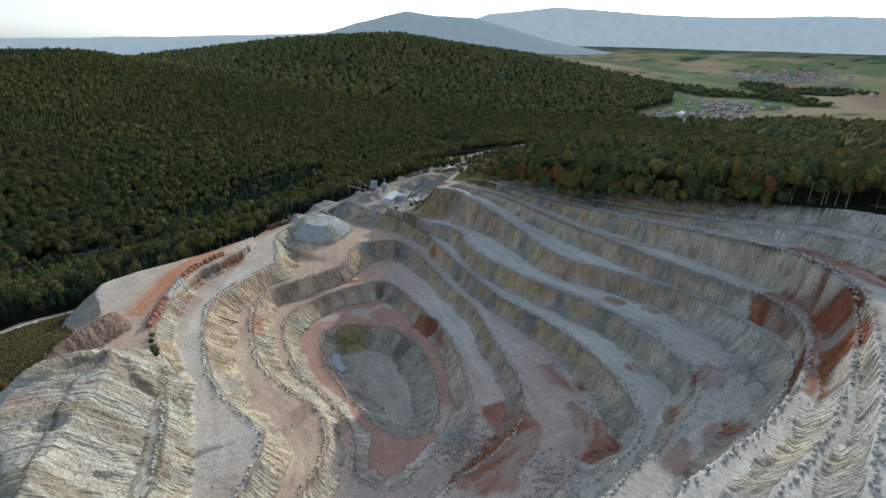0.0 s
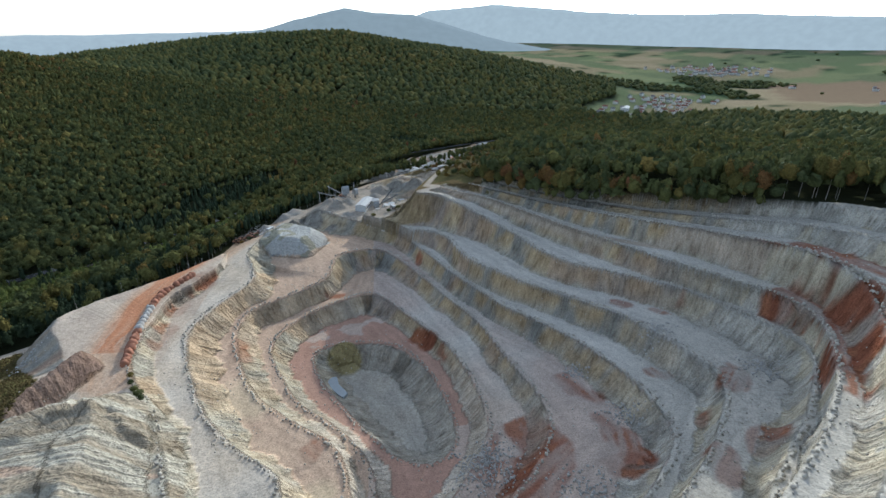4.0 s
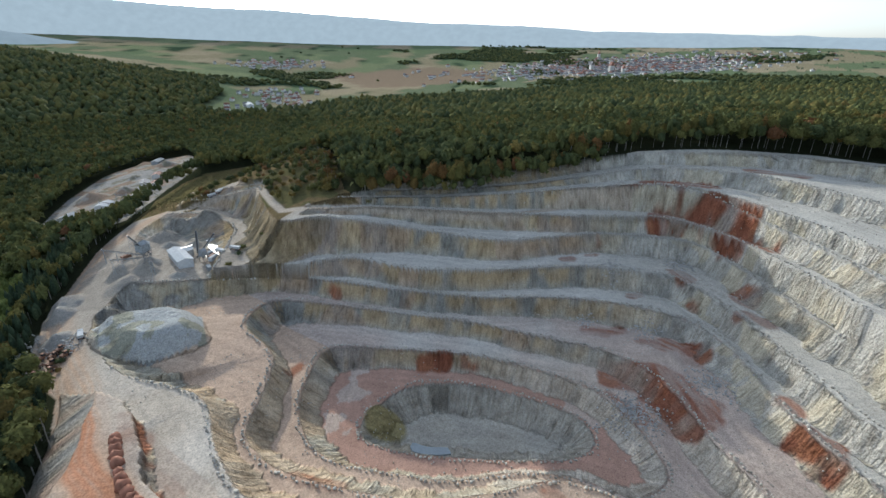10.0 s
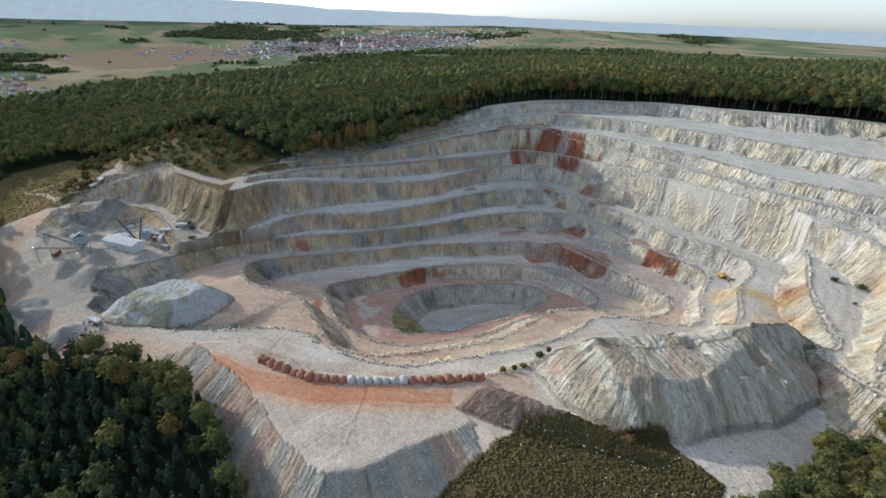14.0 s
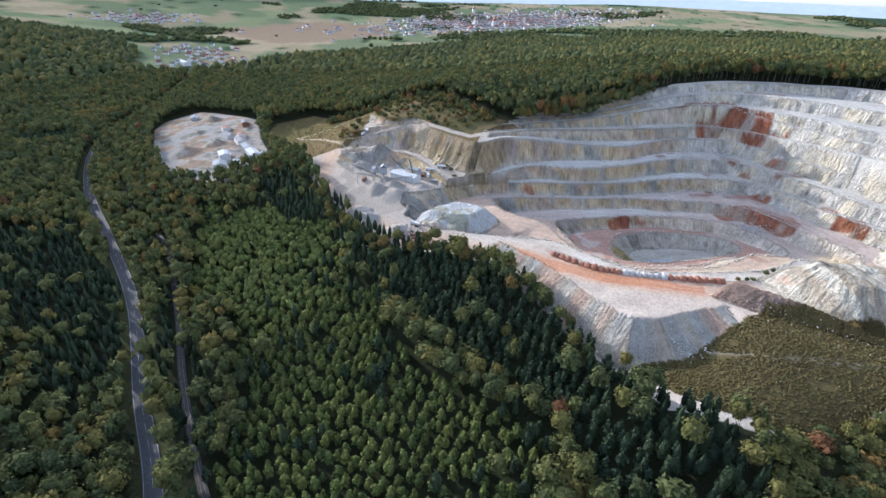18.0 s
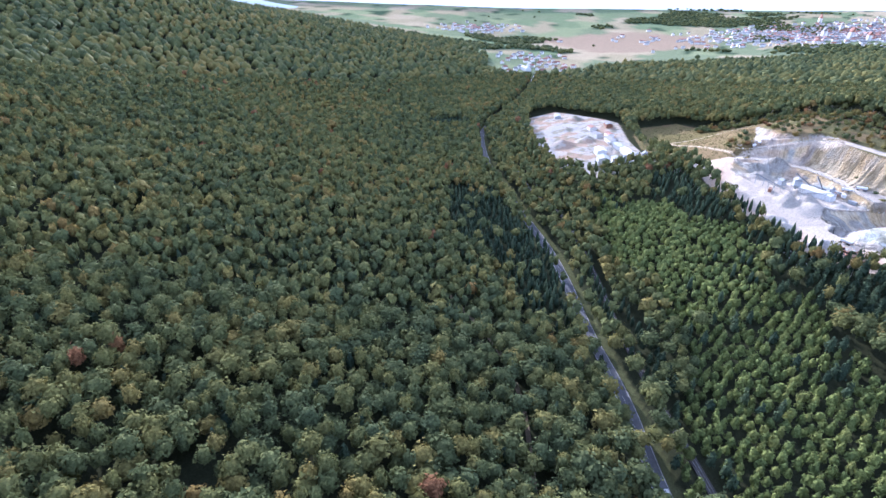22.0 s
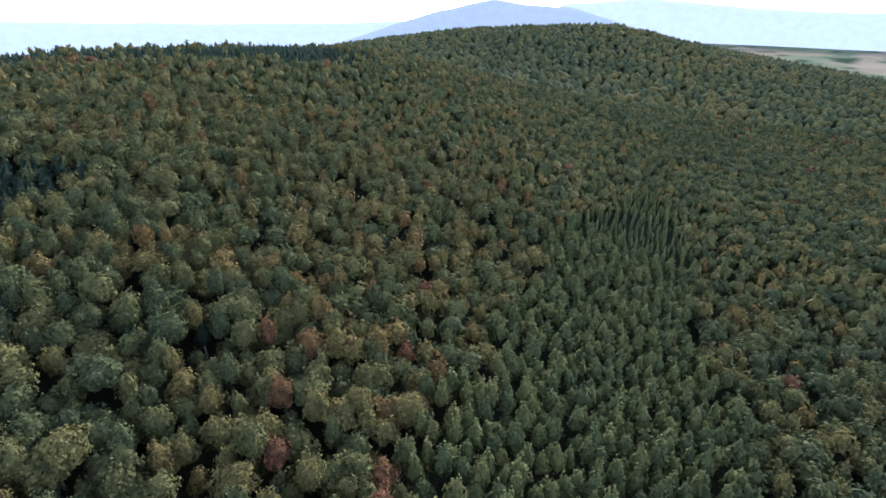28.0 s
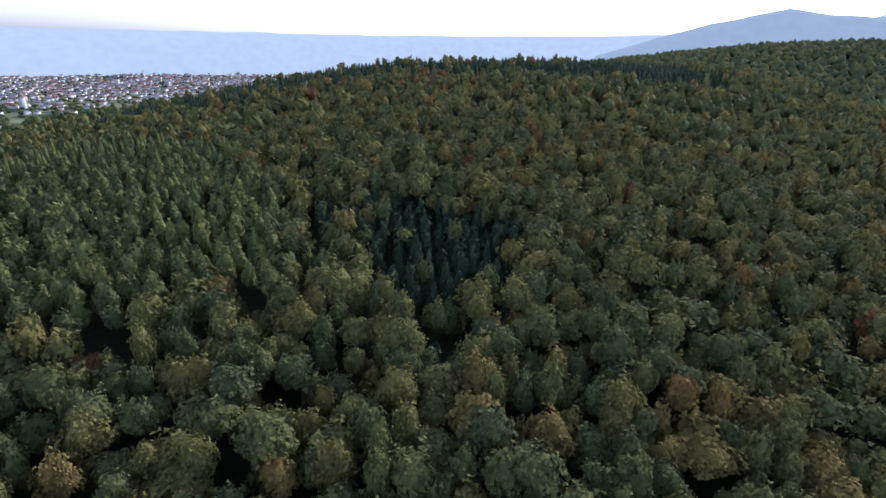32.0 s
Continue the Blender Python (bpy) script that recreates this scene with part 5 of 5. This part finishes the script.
j, i = np.searchsorted(YS, ys), np.searchsorted(XS, xs)
ok = (BARE[j, i] > 0) & (rough(xs, ys, 30, 2, 99) > 0)
stones("loose_stones", xs[ok], ys[ok], rng.uniform(0.15, 0.42, ok.sum()), stone_mat, "loose stones scattered over the benches")
for cx, cy, rx, n in ((8, -106, 13, 420), (98, -62, 8, 90), (70, -94, 8, 110), (60, -62, 6, 60), (128, -96, 9, 120), (40, -132, 12, 200), (-132, 138, 9, 160), (-146, 160, 9, 120), (-204, -34, 9, 70)):
    xs, ys = cx + rng.normal(size=n) * rx * 0.5, cy + rng.normal(size=n) * rx * 0.5
    stones("rubble_heap", xs, ys, rng.uniform(0.25, 0.65, n), grey_stone, "grey blasted rock rubble below a face")
xs, ys = [], []
for q in rounded([(-172, -62), (-182, -98), (-186, -116), (-178, -126), (-168, -132)], False, 2.0):
    xs.append(q[0] + rng.uniform(-0.5, 0.5)), ys.append(q[1] + rng.uniform(-0.5, 0.5))
stones("boulder_berm", np.array(xs), np.array(ys), rng.uniform(0.25, 0.5, len(xs)), stone_mat, "row of pale boulders beside the dry meadow")


# row of tipped red earth
def earth_mound(name, r, h, material, label, group, seed):
    g = np.random.default_rng(seed)
    co, fa = BALLS[2]
    p = co * (1 + 0.12 * g.normal(size=(len(co), 1))) * np.array([r, r, h])
    p[:, 2] = np.maximum(p[:, 2], -0.5)
    ob = new(name, mesh_of(p, fa, name, material))
    return tagged(ob, label, "earth heap", group)


heaps = [earth_mound("spoil_mound", 2.1, 2.6, (red_earth, red_earth, grey_stone)[s], ("tipped heap of red earth in a row", "tipped heap of red earth in a row", "tipped heap of grey earth in a row")[s],
                    "tipped earth heaps", s) for s in range(3)]
seen_heap = [False] * 3
for k, q in enumerate(rounded([(-149, 38), (-157, 14), (-156, -10), (-152, -34), (-147, -55)], False, 3.4)):
    s = 2 if 12 <= k <= 18 else int(rng.integers(0, 2))
    m = pose(q[0] - 1.5, q[1], float(ground_at(q[0] - 1.5, q[1])), 0, 0, rng.uniform(0, 360))
    t = copy_thing(heaps[s], m) if seen_heap[s] else heaps[s]
    seen_heap[s] = True
    t.matrix_basis = m
    t.scale = (rng.uniform(0.8, 1.2),) * 3

# water at the pit's bottom and wet ground by the plant
for pts, zz, label in (([(-64, -30), (-60, -27), (-58, -34), (-53, -42), (-55, -45), (-61, -38)], None, "shallow grey puddle on the pit floor"),
                       ([(-27, 180), (-25, 183), (-22, 177), (-27, 168), (-31, 161), (-30, 170)], None, "bright wet puddle in the plant yard"),
                       ([(-19, 196), (-14, 199), (-12, 197), (-17, 193)], None, "bright wet puddle in the plant yard")):
    bm = bare_bm()
    loop = rounded(pts, True, 2.0)
    zz = max(float(ground_at(p[0], p[1])) for p in loop) + 0.05
    up = [bm.verts.new((p[0], p[1], zz)) for p in loop]
    dn = [bm.verts.new((p[0], p[1], zz - 1.5)) for p in loop]
    bm.faces.new(up)
    for k in range(len(up)):
        bm.faces.new((up[k], dn[k], dn[(k + 1) % len(up)], up[(k + 1) % len(up)]))
    bmesh.ops.recalc_face_normals(bm, faces=bm.faces)
    me = bpy.data.meshes.new("water")
    bm.to_mesh(me)
    bm.free()
    me.materials.append(water_mat)
    tagged(new("water", me), label, "water", kind="structure")


# valley road and railway
def ribbon(name, line, lo, hi, lift, material, label, parent=None, dash=0.0, thick=0.9):
    """A strip of ground along a line between two offsets."""
    bm = bare_bm()
    pts = np.array([q[:3] for q in line])
    prev, run = None, 0.0
    for i in range(len(pts)):
        a, b = pts[max(0, i - 1)], pts[min(len(pts) - 1, i + 1)]
        t = (b - a)[:2] / np.hypot(*(b - a)[:2])
        nrm = np.array([t[1], -t[0]])
        row = [bm.verts.new((*(pts[i][:2] + nrm * o), pts[i][2] + lift + dz)) for o, dz in ((lo, 0), (hi, 0), (hi, -thick), (lo, -thick))]
        if prev and not (dash and i % 2):
            for k in range(4):
                bm.faces.new((prev[k], prev[(k + 1) % 4], row[(k + 1) % 4], row[k]))
        prev = row
    bmesh.ops.recalc_face_normals(bm, faces=bm.faces)
    if parent is not None:
        return part(name, bm, material, parent, label)
    me = bpy.data.meshes.new(name)
    bm.to_mesh(me)
    bm.free()
    me.materials.append(material)
    return tagged(new(name, me), label, "road", kind="structure")


road = ribbon("road", ROAD, -3.9, 3.9, 0.25, asphalt, "grey two-lane asphalt road through the forest")
for lo, hi, da in ((-3.6, -3.4, 0), (3.4, 3.6, 0), (-0.1, 0.1, 1)):
    ribbon("road_line", ROAD, lo, hi, 0.27, line_mat, "worn white road line", road, da, 0.03)
rail = ribbon("railway_bed", RAIL, -2.0, 2.0, 0.15, ballast, "dark railway bed beside the road")
for lo, hi in ((-0.79, -0.72), (0.72, 0.79)):
    ribbon("rail", RAIL, lo, hi, 0.3, steel, "steel rail", rail, 0, 0.15)
TRACK_LINE = [np.array([q[0], q[1], float(ground_at(q[0], q[1]))]) for q in rounded(TRACK, False)]
ribbon("forest_track", TRACK_LINE, -1.4, 1.4, 0.15, dirt_mat, "sandy forest track under the trees", None, 0, 0.5)


# vehicles
def wheel(parent, x, y, r, w):
    t = part("wheel", tube((x, y - w / 2, r), (x, y + w / 2, r), r, None, 12), rubber, parent)
    part("rim", tube((x, y - w / 2 - 0.02, r), (x, y + w / 2 + 0.02, r), r * 0.5, None, 8), steel, t)


def car(name, paint, label):
    ob = tagged(new(name), label, "car", "cars on the road")
    bm = box(-2.1, 2.1, -0.88, 0.88, 0.35, 0.95, None, 0.12)
    part("body", bm, paint, ob)
    bm = box(-1.3, 1.2, -0.78, 0.78, 0.95, 1.45)
    for v in bm.verts:
        if v.co.z > 1.2:
            v.co.x *= 0.72
            v.co.y *= 0.9
    part("cabin", bm, dark_glass, ob, "dark car windows")
    part("roof", box(-0.9, 0.85, -0.68, 0.68, 1.45, 1.5), paint, ob)
    for x in (-1.3, 1.3):
        for y in (-0.8, 0.8):
            wheel(ob, x, y, 0.33, 0.22)
    return ob


def on_road(ob, k, side):
    a, b = ROAD[k], ROAD[k + 1]
    t = (b - a)[:2] / np.hypot(*(b - a)[:2])
    ob.matrix_basis = pose(a[0] + t[1] * side, a[1] - t[0] * side, a[2] + 0.28, 0, 0, math.degrees(math.atan2(t[1], t[0])))


first = car("car", white_sheet, "white car driving on the forest road")
on_road(first, 46, 1.8)
second = car("car", white_sheet, "white car driving on the forest road")
on_road(second, 50, -1.8)
third = car("car", grey_sheet, "silver car driving on the forest road")
on_road(third, 52, -1.8)


def loader(name, paint, label, group):
    ob = tagged(new(name), label, "loader", group)
    part("body", box(-2.6, 0.4, -1.1, 1.1, 0.9, 2.2, None, 0.15), paint, ob)
    part("cab", box(-0.4, 1.0, -0.75, 0.75, 1.6, 3.3, None, 0.1), dark_glass, ob, "dark cab windows")
    part("cab_roof", box(-0.5, 1.1, -0.85, 0.85, 3.3, 3.42), paint, ob)
    bm = tube((1.0, -0.6, 1.5), (3.4, -0.6, 0.9), 0.16, None, 6)
    tube((1.0, 0.6, 1.5), (3.4, 0.6, 0.9), 0.16, None, 6, bm)
    part("arm", bm, paint, ob)
    bm = box(3.2, 4.4, -1.4, 1.4, 0.1, 1.3)
    for v in bm.verts:
        if v.co.x > 4 and v.co.z > 1:
            v.co.x -= 0.7
    part("bucket", bm, rust, ob)
    for x in (-1.8, 1.4):
        for y in (-1.05, 1.05):
            wheel(ob, x, y, 0.8, 0.55)
    return ob


def excavator(name, paint, label):
    ob = tagged(new(name), label, "excavator", "machines in the pit")
    for y in (-1.2, 1.2):
        part("track", box(-2.1, 2.1, y - 0.35, y + 0.35, 0.05, 0.95, None, 0.25), rubber, ob)
    part("body", box(-2.4, 1.5, -1.4, 1.4, 1.0, 2.4, None, 0.15), paint, ob)
    part("cab", box(0.2, 1.7, 0.3, 1.4, 1.4, 3.1, None, 0.1), dark_glass, ob, "dark cab windows")
    bm = tube((1.2, -0.3, 1.8), (4.2, -0.3, 4.6), 0.32, 0.25, 6)
    part("boom", bm, paint, ob)
    part("stick", tube((4.2, -0.3, 4.6), (6.4, -0.3, 2.0), 0.22, 0.16, 6), paint, ob)
    part("bucket", box(5.8, 6.9, -0.9, 0.3, 0.6, 2.0, None, 0.2), rust, ob)
    return ob


def dumper(name, paint, label, group):
    ob = tagged(new(name), label, "truck", group)
    part("chassis", box(-3.6, 3.6, -0.9, 0.9, 0.9, 1.3), rust, ob)
    part("cab", box(2.0, 3.7, -1.2, 1.2, 1.2, 3.0, None, 0.12), paint, ob)
    part("windscreen", box(3.68, 3.74, -1.0, 1.0, 2.0, 2.8), dark_glass, ob)
    bm = box(-3.8, 1.8, -1.35, 1.35, 1.4, 2.9)
    for v in bm.verts:
        if v.co.z < 2:
            v.co.y *= 0.8
            v.co.x *= 0.94
    part("body", bm, paint, ob)
    for x in (-2.8, -1.4, 2.6):
        for y in (-1.1, 1.1):
            wheel(ob, x, y, 0.62, 0.5)
    return ob


old = loader("loader", rust, "rusty parked wheel loader beside the haul road", "parked machines")
old.matrix_basis = pose(-141, 128, float(ground_at(-141, 128)), 0, 0, 30)
for k, (dx, dy, tu) in enumerate(((3, 6, 20), (-3, -6, 40), (6, 0, 25), (0, 12, 35), (-5, 5, 15), (7, 9, 30), (-8, -1, 10))):
    place(old, -141 + dx, 128 + dy, tu)
digger = excavator("excavator", yellow, "small yellow excavator working on a bench")
digger.matrix_basis = pose(-14, -203, float(ground_at(-14, -203)), 0, 0, 200)
truck = dumper("dump_truck", white_sheet, "white dump truck on the quarry road", "trucks")
truck.matrix_basis = pose(60, -335, float(ground_at(60, -335)), 0, 0, 40)
for tx, ty, tu in ((-124, 138, 70), (22, 250, 10), (28, 248, 20), (-30, 160, 100), (-24, 152, 110)):
    place(truck, tx, ty, tu)


# processing plant
def shed(name, lx, ly, h, wall, roof, label, windows=0):
    ob = tagged(new(name), label, "shed", "quarry sheds")
    part("wall", gabled_wall(-lx / 2, lx / 2, -ly / 2, ly / 2, 0, h, h + ly * 0.16), wall, ob)
    part("roof", gable(-lx / 2, lx / 2, -ly / 2, ly / 2, h, h + ly * 0.16, 0.4), roof, ob)
    for k in range(windows):
        x = -lx / 2 + (k + 0.5) * lx / windows
        w = part("window", box(x - 0.9, x + 0.9, -ly / 2 - 0.06, -ly / 2 + 0.02, h * 0.45, h * 0.75), dark_glass, ob)
        part("sill", box(x - 1.0, x + 1.0, -ly / 2 - 0.16, -ly / 2, h * 0.42, h * 0.45), grey_sheet, w)
    part("gate", box(lx / 2 - 0.02, lx / 2 + 0.06, -1.8, 1.8, 0, min(3.6, h - 0.3)), grey_sheet, ob)
    return ob


def conveyor(name, length, rise, label, low=0.8):
    """A belt that climbs along x on lattice legs."""
    ob = tagged(new(name), label, "conveyor", "conveyors")
    d = Vector((length, 0, rise))
    up = Vector((-rise, 0, length)).normalized()
    a, b = Vector((0, 0, low)), Vector((length, 0, low + rise))
    bm = bare_bm()
    for y in (-0.55, 0.55):
        tube(a + Vector((0, y, 0)), b + Vector((0, y, 0)), 0.1, None, 4, bm)
        tube(a + Vector((0, y, 0)) + up * 0.7, b + Vector((0, y, 0)) + up * 0.7, 0.08, None, 4, bm)
        n = int(length / 1.6)
        for k in range(n):
            p, q = a + d * (k / n), a + d * ((k + 1) / n)
            tube(p + Vector((0, y, 0)), q + Vector((0, y, 0)) + up * 0.7, 0.05, None, 4, bm)
    part("frame", bm, grey_sheet, ob)
    bm = box(0, d.length, -0.5, 0.5, 0.72, 0.84)
    for v in bm.verts:
        v.co = a + d.normalized() * v.co.x + Vector((0, v.co.y, 0)) + up * v.co.z
    part("belt", bm, belt_mat, ob)
    for f in (0.35, 0.7, 0.97):
        p = a + d * f
        for y in (-0.9, 0.9):
            part("leg", tube((p.x, y, -0.5), (p.x, y * 0.5, p.z), 0.12, None, 6), grey_sheet, ob)
    part("drum", tube(b + Vector((0, -0.6, 0.7)), b + Vector((0, 0.6, 0.7)), 0.35, None, 10), steel, ob)
    return ob


def tower(name, w, h, wall, label):
    """A screening tower: stacked boxes on legs with a stair and a hopper."""
    ob = tagged(new(name), label, "tower", "plant towers")
    for x in (-w / 2, w / 2):
        for y in (-w / 2, w / 2):
            part("leg", tube((x, y, -0.5), (x, y, h * 0.45), 0.18, None, 6), steel, ob)
    part("hopper", tube((0, 0, h * 0.22), (0, 0, h * 0.45), w * 0.15, w * 0.62, 4), grey_sheet, ob)
    part("body", box(-w * 0.55, w * 0.55, -w * 0.5, w * 0.5, h * 0.45, h * 0.85), wall, ob)
    part("roof", gable(-w * 0.55, w * 0.55, -w * 0.5, w * 0.5, h * 0.85, h, 0.3), grey_sheet, ob)
    bm = bare_bm()
    for k in range(12):
        z = h * 0.45 * k / 12
        box(w * 0.6, w * 0.6 + 0.8, -w / 2 + w * k / 12, -w / 2 + w * (k + 1) / 12, z, z + 0.08, bm)
    part("stair", bm, steel, ob)
    return ob


hall = shed("processing_hall", 25, 9, 5.5, white_sheet, white_sheet, "long white processing hall with a low roof", 7)
hall.matrix_basis = pose(-49, 176, float(ground_at(-49, 176)) - 0.6, 0, 0, 76)
tank = thing("settling_tank", -41, 184, 0, "round white settling tank beside the hall", "tank")
part("wall", tube((0, 0, -0.5), (0, 0, 4.5), 5.0, None, 24), concrete, tank)
part("cover", tube((0, 0, 4.5), (0, 0, 5.4), 5.2, 1.0, 24), white_sheet, tank)
part("bridge", box(-5.2, 5.2, -0.4, 0.4, 5.45, 5.6), steel, tank)
tw = tower("screening_tower", 5, 12, grey_sheet, "grey screening tower in the plant yard")
tw.matrix_basis = pose(-66, 188, float(ground_at(-66, 188)), 0, 0, 25)
place(tw, -58, 200, 60, 0.3, 0.8)
place(tw, -38, 168, 10, 0.3, 0.7)
cv = conveyor("conveyor", 24, 8, "grey lattice conveyor feeding a gravel pile")
cv.matrix_basis = pose(-66, 186, float(ground_at(-66, 186)), 0, 0, 200)
for tx, ty, tu in ((-62, 192, 150), (-58, 196, 95), (-40, 172, 30), (-36, 178, 60), (-66, 182, 250)):
    place(cv, tx, ty, tu)
for k, (tx, ty, tu, mt, la) in enumerate(((-36, 160, 20, white_sheet, "white steel container in the plant yard"), (-33, 166, 30, rust, "rusty steel container in the plant yard"),
                                          (-30, 172, 15, white_sheet, "white steel container in the plant yard"), (-44, 152, 70, grey_sheet, "grey steel container in the plant yard"),
                                          (-70, 204, 10, rust, "rusty steel container in the plant yard"))):
    ob = thing("container", tx, ty, tu, la, "container", "containers")
    part("body", box(-3, 3, -1.2, 1.2, 0, 2.6, None, 0.05), mt, ob)
    bm = bare_bm()
    for q in range(14):
        box(-2.9 + q * 0.43, -2.72 + q * 0.43, -1.26, 1.26, 0.1, 2.5, bm)
    part("ribs", bm, mt, ob)

# lower works by the road
for k, (tx, ty, lx, ly, h, tu, wm, rm, la) in enumerate((
        (-43, 374, 16, 12, 14, 40, concrete, grey_sheet, "tall pale concrete crusher house"), (-30, 366, 12, 9, 9, 40, concrete, grey_sheet, "concrete annex of the crusher house"),
        (6, 372, 26, 10, 5, 50, plaster, white_sheet, "long white workshop shed"), (22, 392, 20, 9, 5, 52, grey_sheet, grey_sheet, "grey sheet metal storage shed"),
        (40, 414, 22, 10, 5, 50, plaster, roof_grey, "white shed with a grey roof"), (58, 446, 18, 9, 5, 60, concrete, roof_grey, "concrete shed with a grey roof"),
        (-3, 402, 18, 11, 6, 45, white_sheet, white_sheet, "white sheet metal hall"), (84, 470, 14, 9, 4, 50, plaster, roof_red, "small white house with a red roof"), (105, 458, 16, 8, 5, 45, rust, roof_grey, "rusty shed with a grey roof"), (62, 430, 14, 8, 5, 50, plaster, roof_red, "white workshop with a red roof"), (130, 560, 20, 9, 5, 40, grey_sheet, grey_sheet, "grey sheet metal storage shed"))):
    ob = shed("works_shed", lx, ly, h, wm, rm, la, max(2, int(lx / 4)))
    ob.matrix_basis = pose(tx, ty, float(ground_at(tx, ty)) - 0.5, 0, 0, tu)
for tx, ty, tu, s in ((-44, 356, 120, 1.0), (-30, 340, -30, 1.3), (10, 380, 160, 1.0), (30, 408, 200, 1.0), (-24, 330, 10, 1.2)):
    place(cv, tx, ty, tu, 0.3, s)
place(tw, -22, 338, 30, 0.3, 1.2)
silo = thing("silo", -30, 356, 0, "pale cylindrical silo beside the crusher house", "silo", "silos")
part("barrel", tube((0, 0, -0.5), (0, 0, 11), 2.4, None, 18), white_sheet, silo)
part("cap", tube((0, 0, 11), (0, 0, 12.6), 2.4, 0.5, 18), grey_sheet, silo)
place(silo, -25, 352), place(silo, -20, 348)


# village houses
def house(seed, roof):
    g = random.Random(seed)
    lx, ly, h = g.uniform(9, 13), g.uniform(8, 10), g.uniform(4.5, 6.5)
    ob = tagged(new("house"), "white plastered village house with a " + ("red" if roof is roof_red else "grey") + " tiled roof", "house", "village houses")
    part("wall", gabled_wall(-lx / 2, lx / 2, -ly / 2, ly / 2, -1.0, h, h + 3.6), plaster, ob)
    rf = part("roof", gable(-lx / 2, lx / 2, -ly / 2, ly / 2, h, h + 3.7, 0.6), roof, ob)
    part("chimney", box(1.0, 1.7, 0.6, 1.3, h + 2, h + 4.6), rf.data.materials[0], rf)
    for sy in (-1, 1):
        for k in range(3):
            x = -lx / 2 + (k + 0.5) * lx / 3
            part("window", box(x - 0.6, x + 0.6, sy * ly / 2 - 0.05, sy * ly / 2 + 0.05, 1.2, 2.6), dark_glass, ob)
    return ob


houses = [house(s, (roof_red, roof_grey, roof_red)[s]) for s in range(3)]
gone = 0
for k in range(170):
    if gone >= 62:
        break
    f = rng.random()
    tx, ty = 560 + 260 * f + rng.normal() * 45, 940 + 190 * f + rng.normal() * 55
    if near_line(np.array([tx]), np.array([ty]), ROAD)[0][0] < 12:
        continue
    o = houses[gone % 3]
    m = pose(tx, ty, float(ground_at(tx, ty)), 0, 0, rng.uniform(0, 180))
    if gone < 3:
        o.matrix_basis = m
    else:
        copy_thing(o, m)
    gone += 1
long_hall = shed("village_hall", 60, 16, 8, white_sheet, white_sheet, "long white industrial hall at the village", 6)
long_hall.matrix_basis = pose(585, 1000, float(ground_at(585, 1000)) - 0.5, 0, 0, 60)


def town(name, cx, cy, rx, ry, turn, n, label, towers=0):
    """Far town: many small gabled houses as one piece."""
    u, v = rng.normal(size=n) * 0.45, rng.normal(size=n) * 0.45
    a = math.radians(turn)
    x = cx + u * rx * math.cos(a) - v * ry * math.sin(a)
    y = cy + u * rx * math.sin(a) + v * ry * math.cos(a)
    z = ground_at(x, y)
    base = np.array([(-.5, -.5, 0), (.5, -.5, 0), (.5, .5, 0), (-.5, .5, 0), (-.5, -.5, .6), (.5, -.5, .6), (.5, .5, .6), (-.5, .5, .6), (-.5, 0, 1), (.5, 0, 1)])
    walls = np.array([(0, 1, 5, 4), (2, 3, 7, 6), (1, 2, 6, 5), (3, 0, 4, 7)])
    roofs = np.array([(4, 5, 9, 8), (6, 7, 8, 9), (5, 6, 9, 9), (7, 4, 8, 8)])
    ang = rng.choice([0.3, 1.87, 0.8, 2.4], n) + rng.normal(size=n) * 0.1
    c, s = np.cos(ang)[:, None], np.sin(ang)[:, None]
    sz = rng.uniform(8, 16, (n, 1))
    hh = np.where(np.arange(n) < towers, rng.uniform(30, 50, n), rng.uniform(8, 13, n))[:, None]
    px, py = base[None, :, 0] * sz * 1.3, base[None, :, 1] * sz
    co = np.stack([px * c - py * s + x[:, None], px * s + py * c + y[:, None], base[None, :, 2] * hh + z[:, None] - 2 * (base[None, :, 2] == 0)], 2).reshape(-1, 3)
    off = (np.arange(n) * 10)[:, None, None]
    w = (walls[None] + off).reshape(-1, 4)
    r4 = (roofs[None, :2] + off).reshape(-1, 4)
    me = raw_mesh(name, co, np.concatenate([w, r4]))
    for m in (concrete, roof_red, roof_grey):
        me.materials.append(m)
    mi = np.concatenate([np.zeros(len(w), np.int32), np.repeat(rng.integers(1, 3, n), 2).astype(np.int32)])
    me.polygons.foreach_set("material_index", mi)
    return tagged(new(name, me), label, "town", kind="stuff")


town("distant_town", 2450, 620, 900, 380, -35, 1300, "far town of pale houses with red and grey roofs", 6)
town("distant_town", -3100, 1900, 1700, 1100, 35, 2600, "far town of pale houses spread over the plain", 24)
tx, ty = scatter(-4200, -2000, 700, 3300, 42.0, 0.6)
nt = len(tx)
plant("town_trees", WIDE_B, tx, ty, ground_at(tx, ty) - 3, rng.uniform(1.2, 2.6, nt), rng.uniform(0.7, 1.1, nt), rng.random(nt) * 0.5, broad_mat, "trees and gardens between the far town's houses")
town("distant_village", 1500, 2050, 250, 160, 10, 120, "far small village among fields")

# hedges and copses among the fields
x, y = scatter(700, 3300, -1200, 2600, 26.0)
ok = ~inside(x, y, WOODS) & ((rough(x, y, 420, 4, 85) > 0.30) | (rng.random(len(x)) < 0.004))
x, y = x[ok], y[ok]
n = len(x)
plant("field_copses", WIDE_B, x, y, ground_at(x, y) - 2, rng.uniform(1.6, 3.4, n), rng.uniform(0.9, 1.4, n), rng.random(n) * 0.5, broad_mat, "dark copses and hedges among the fields")
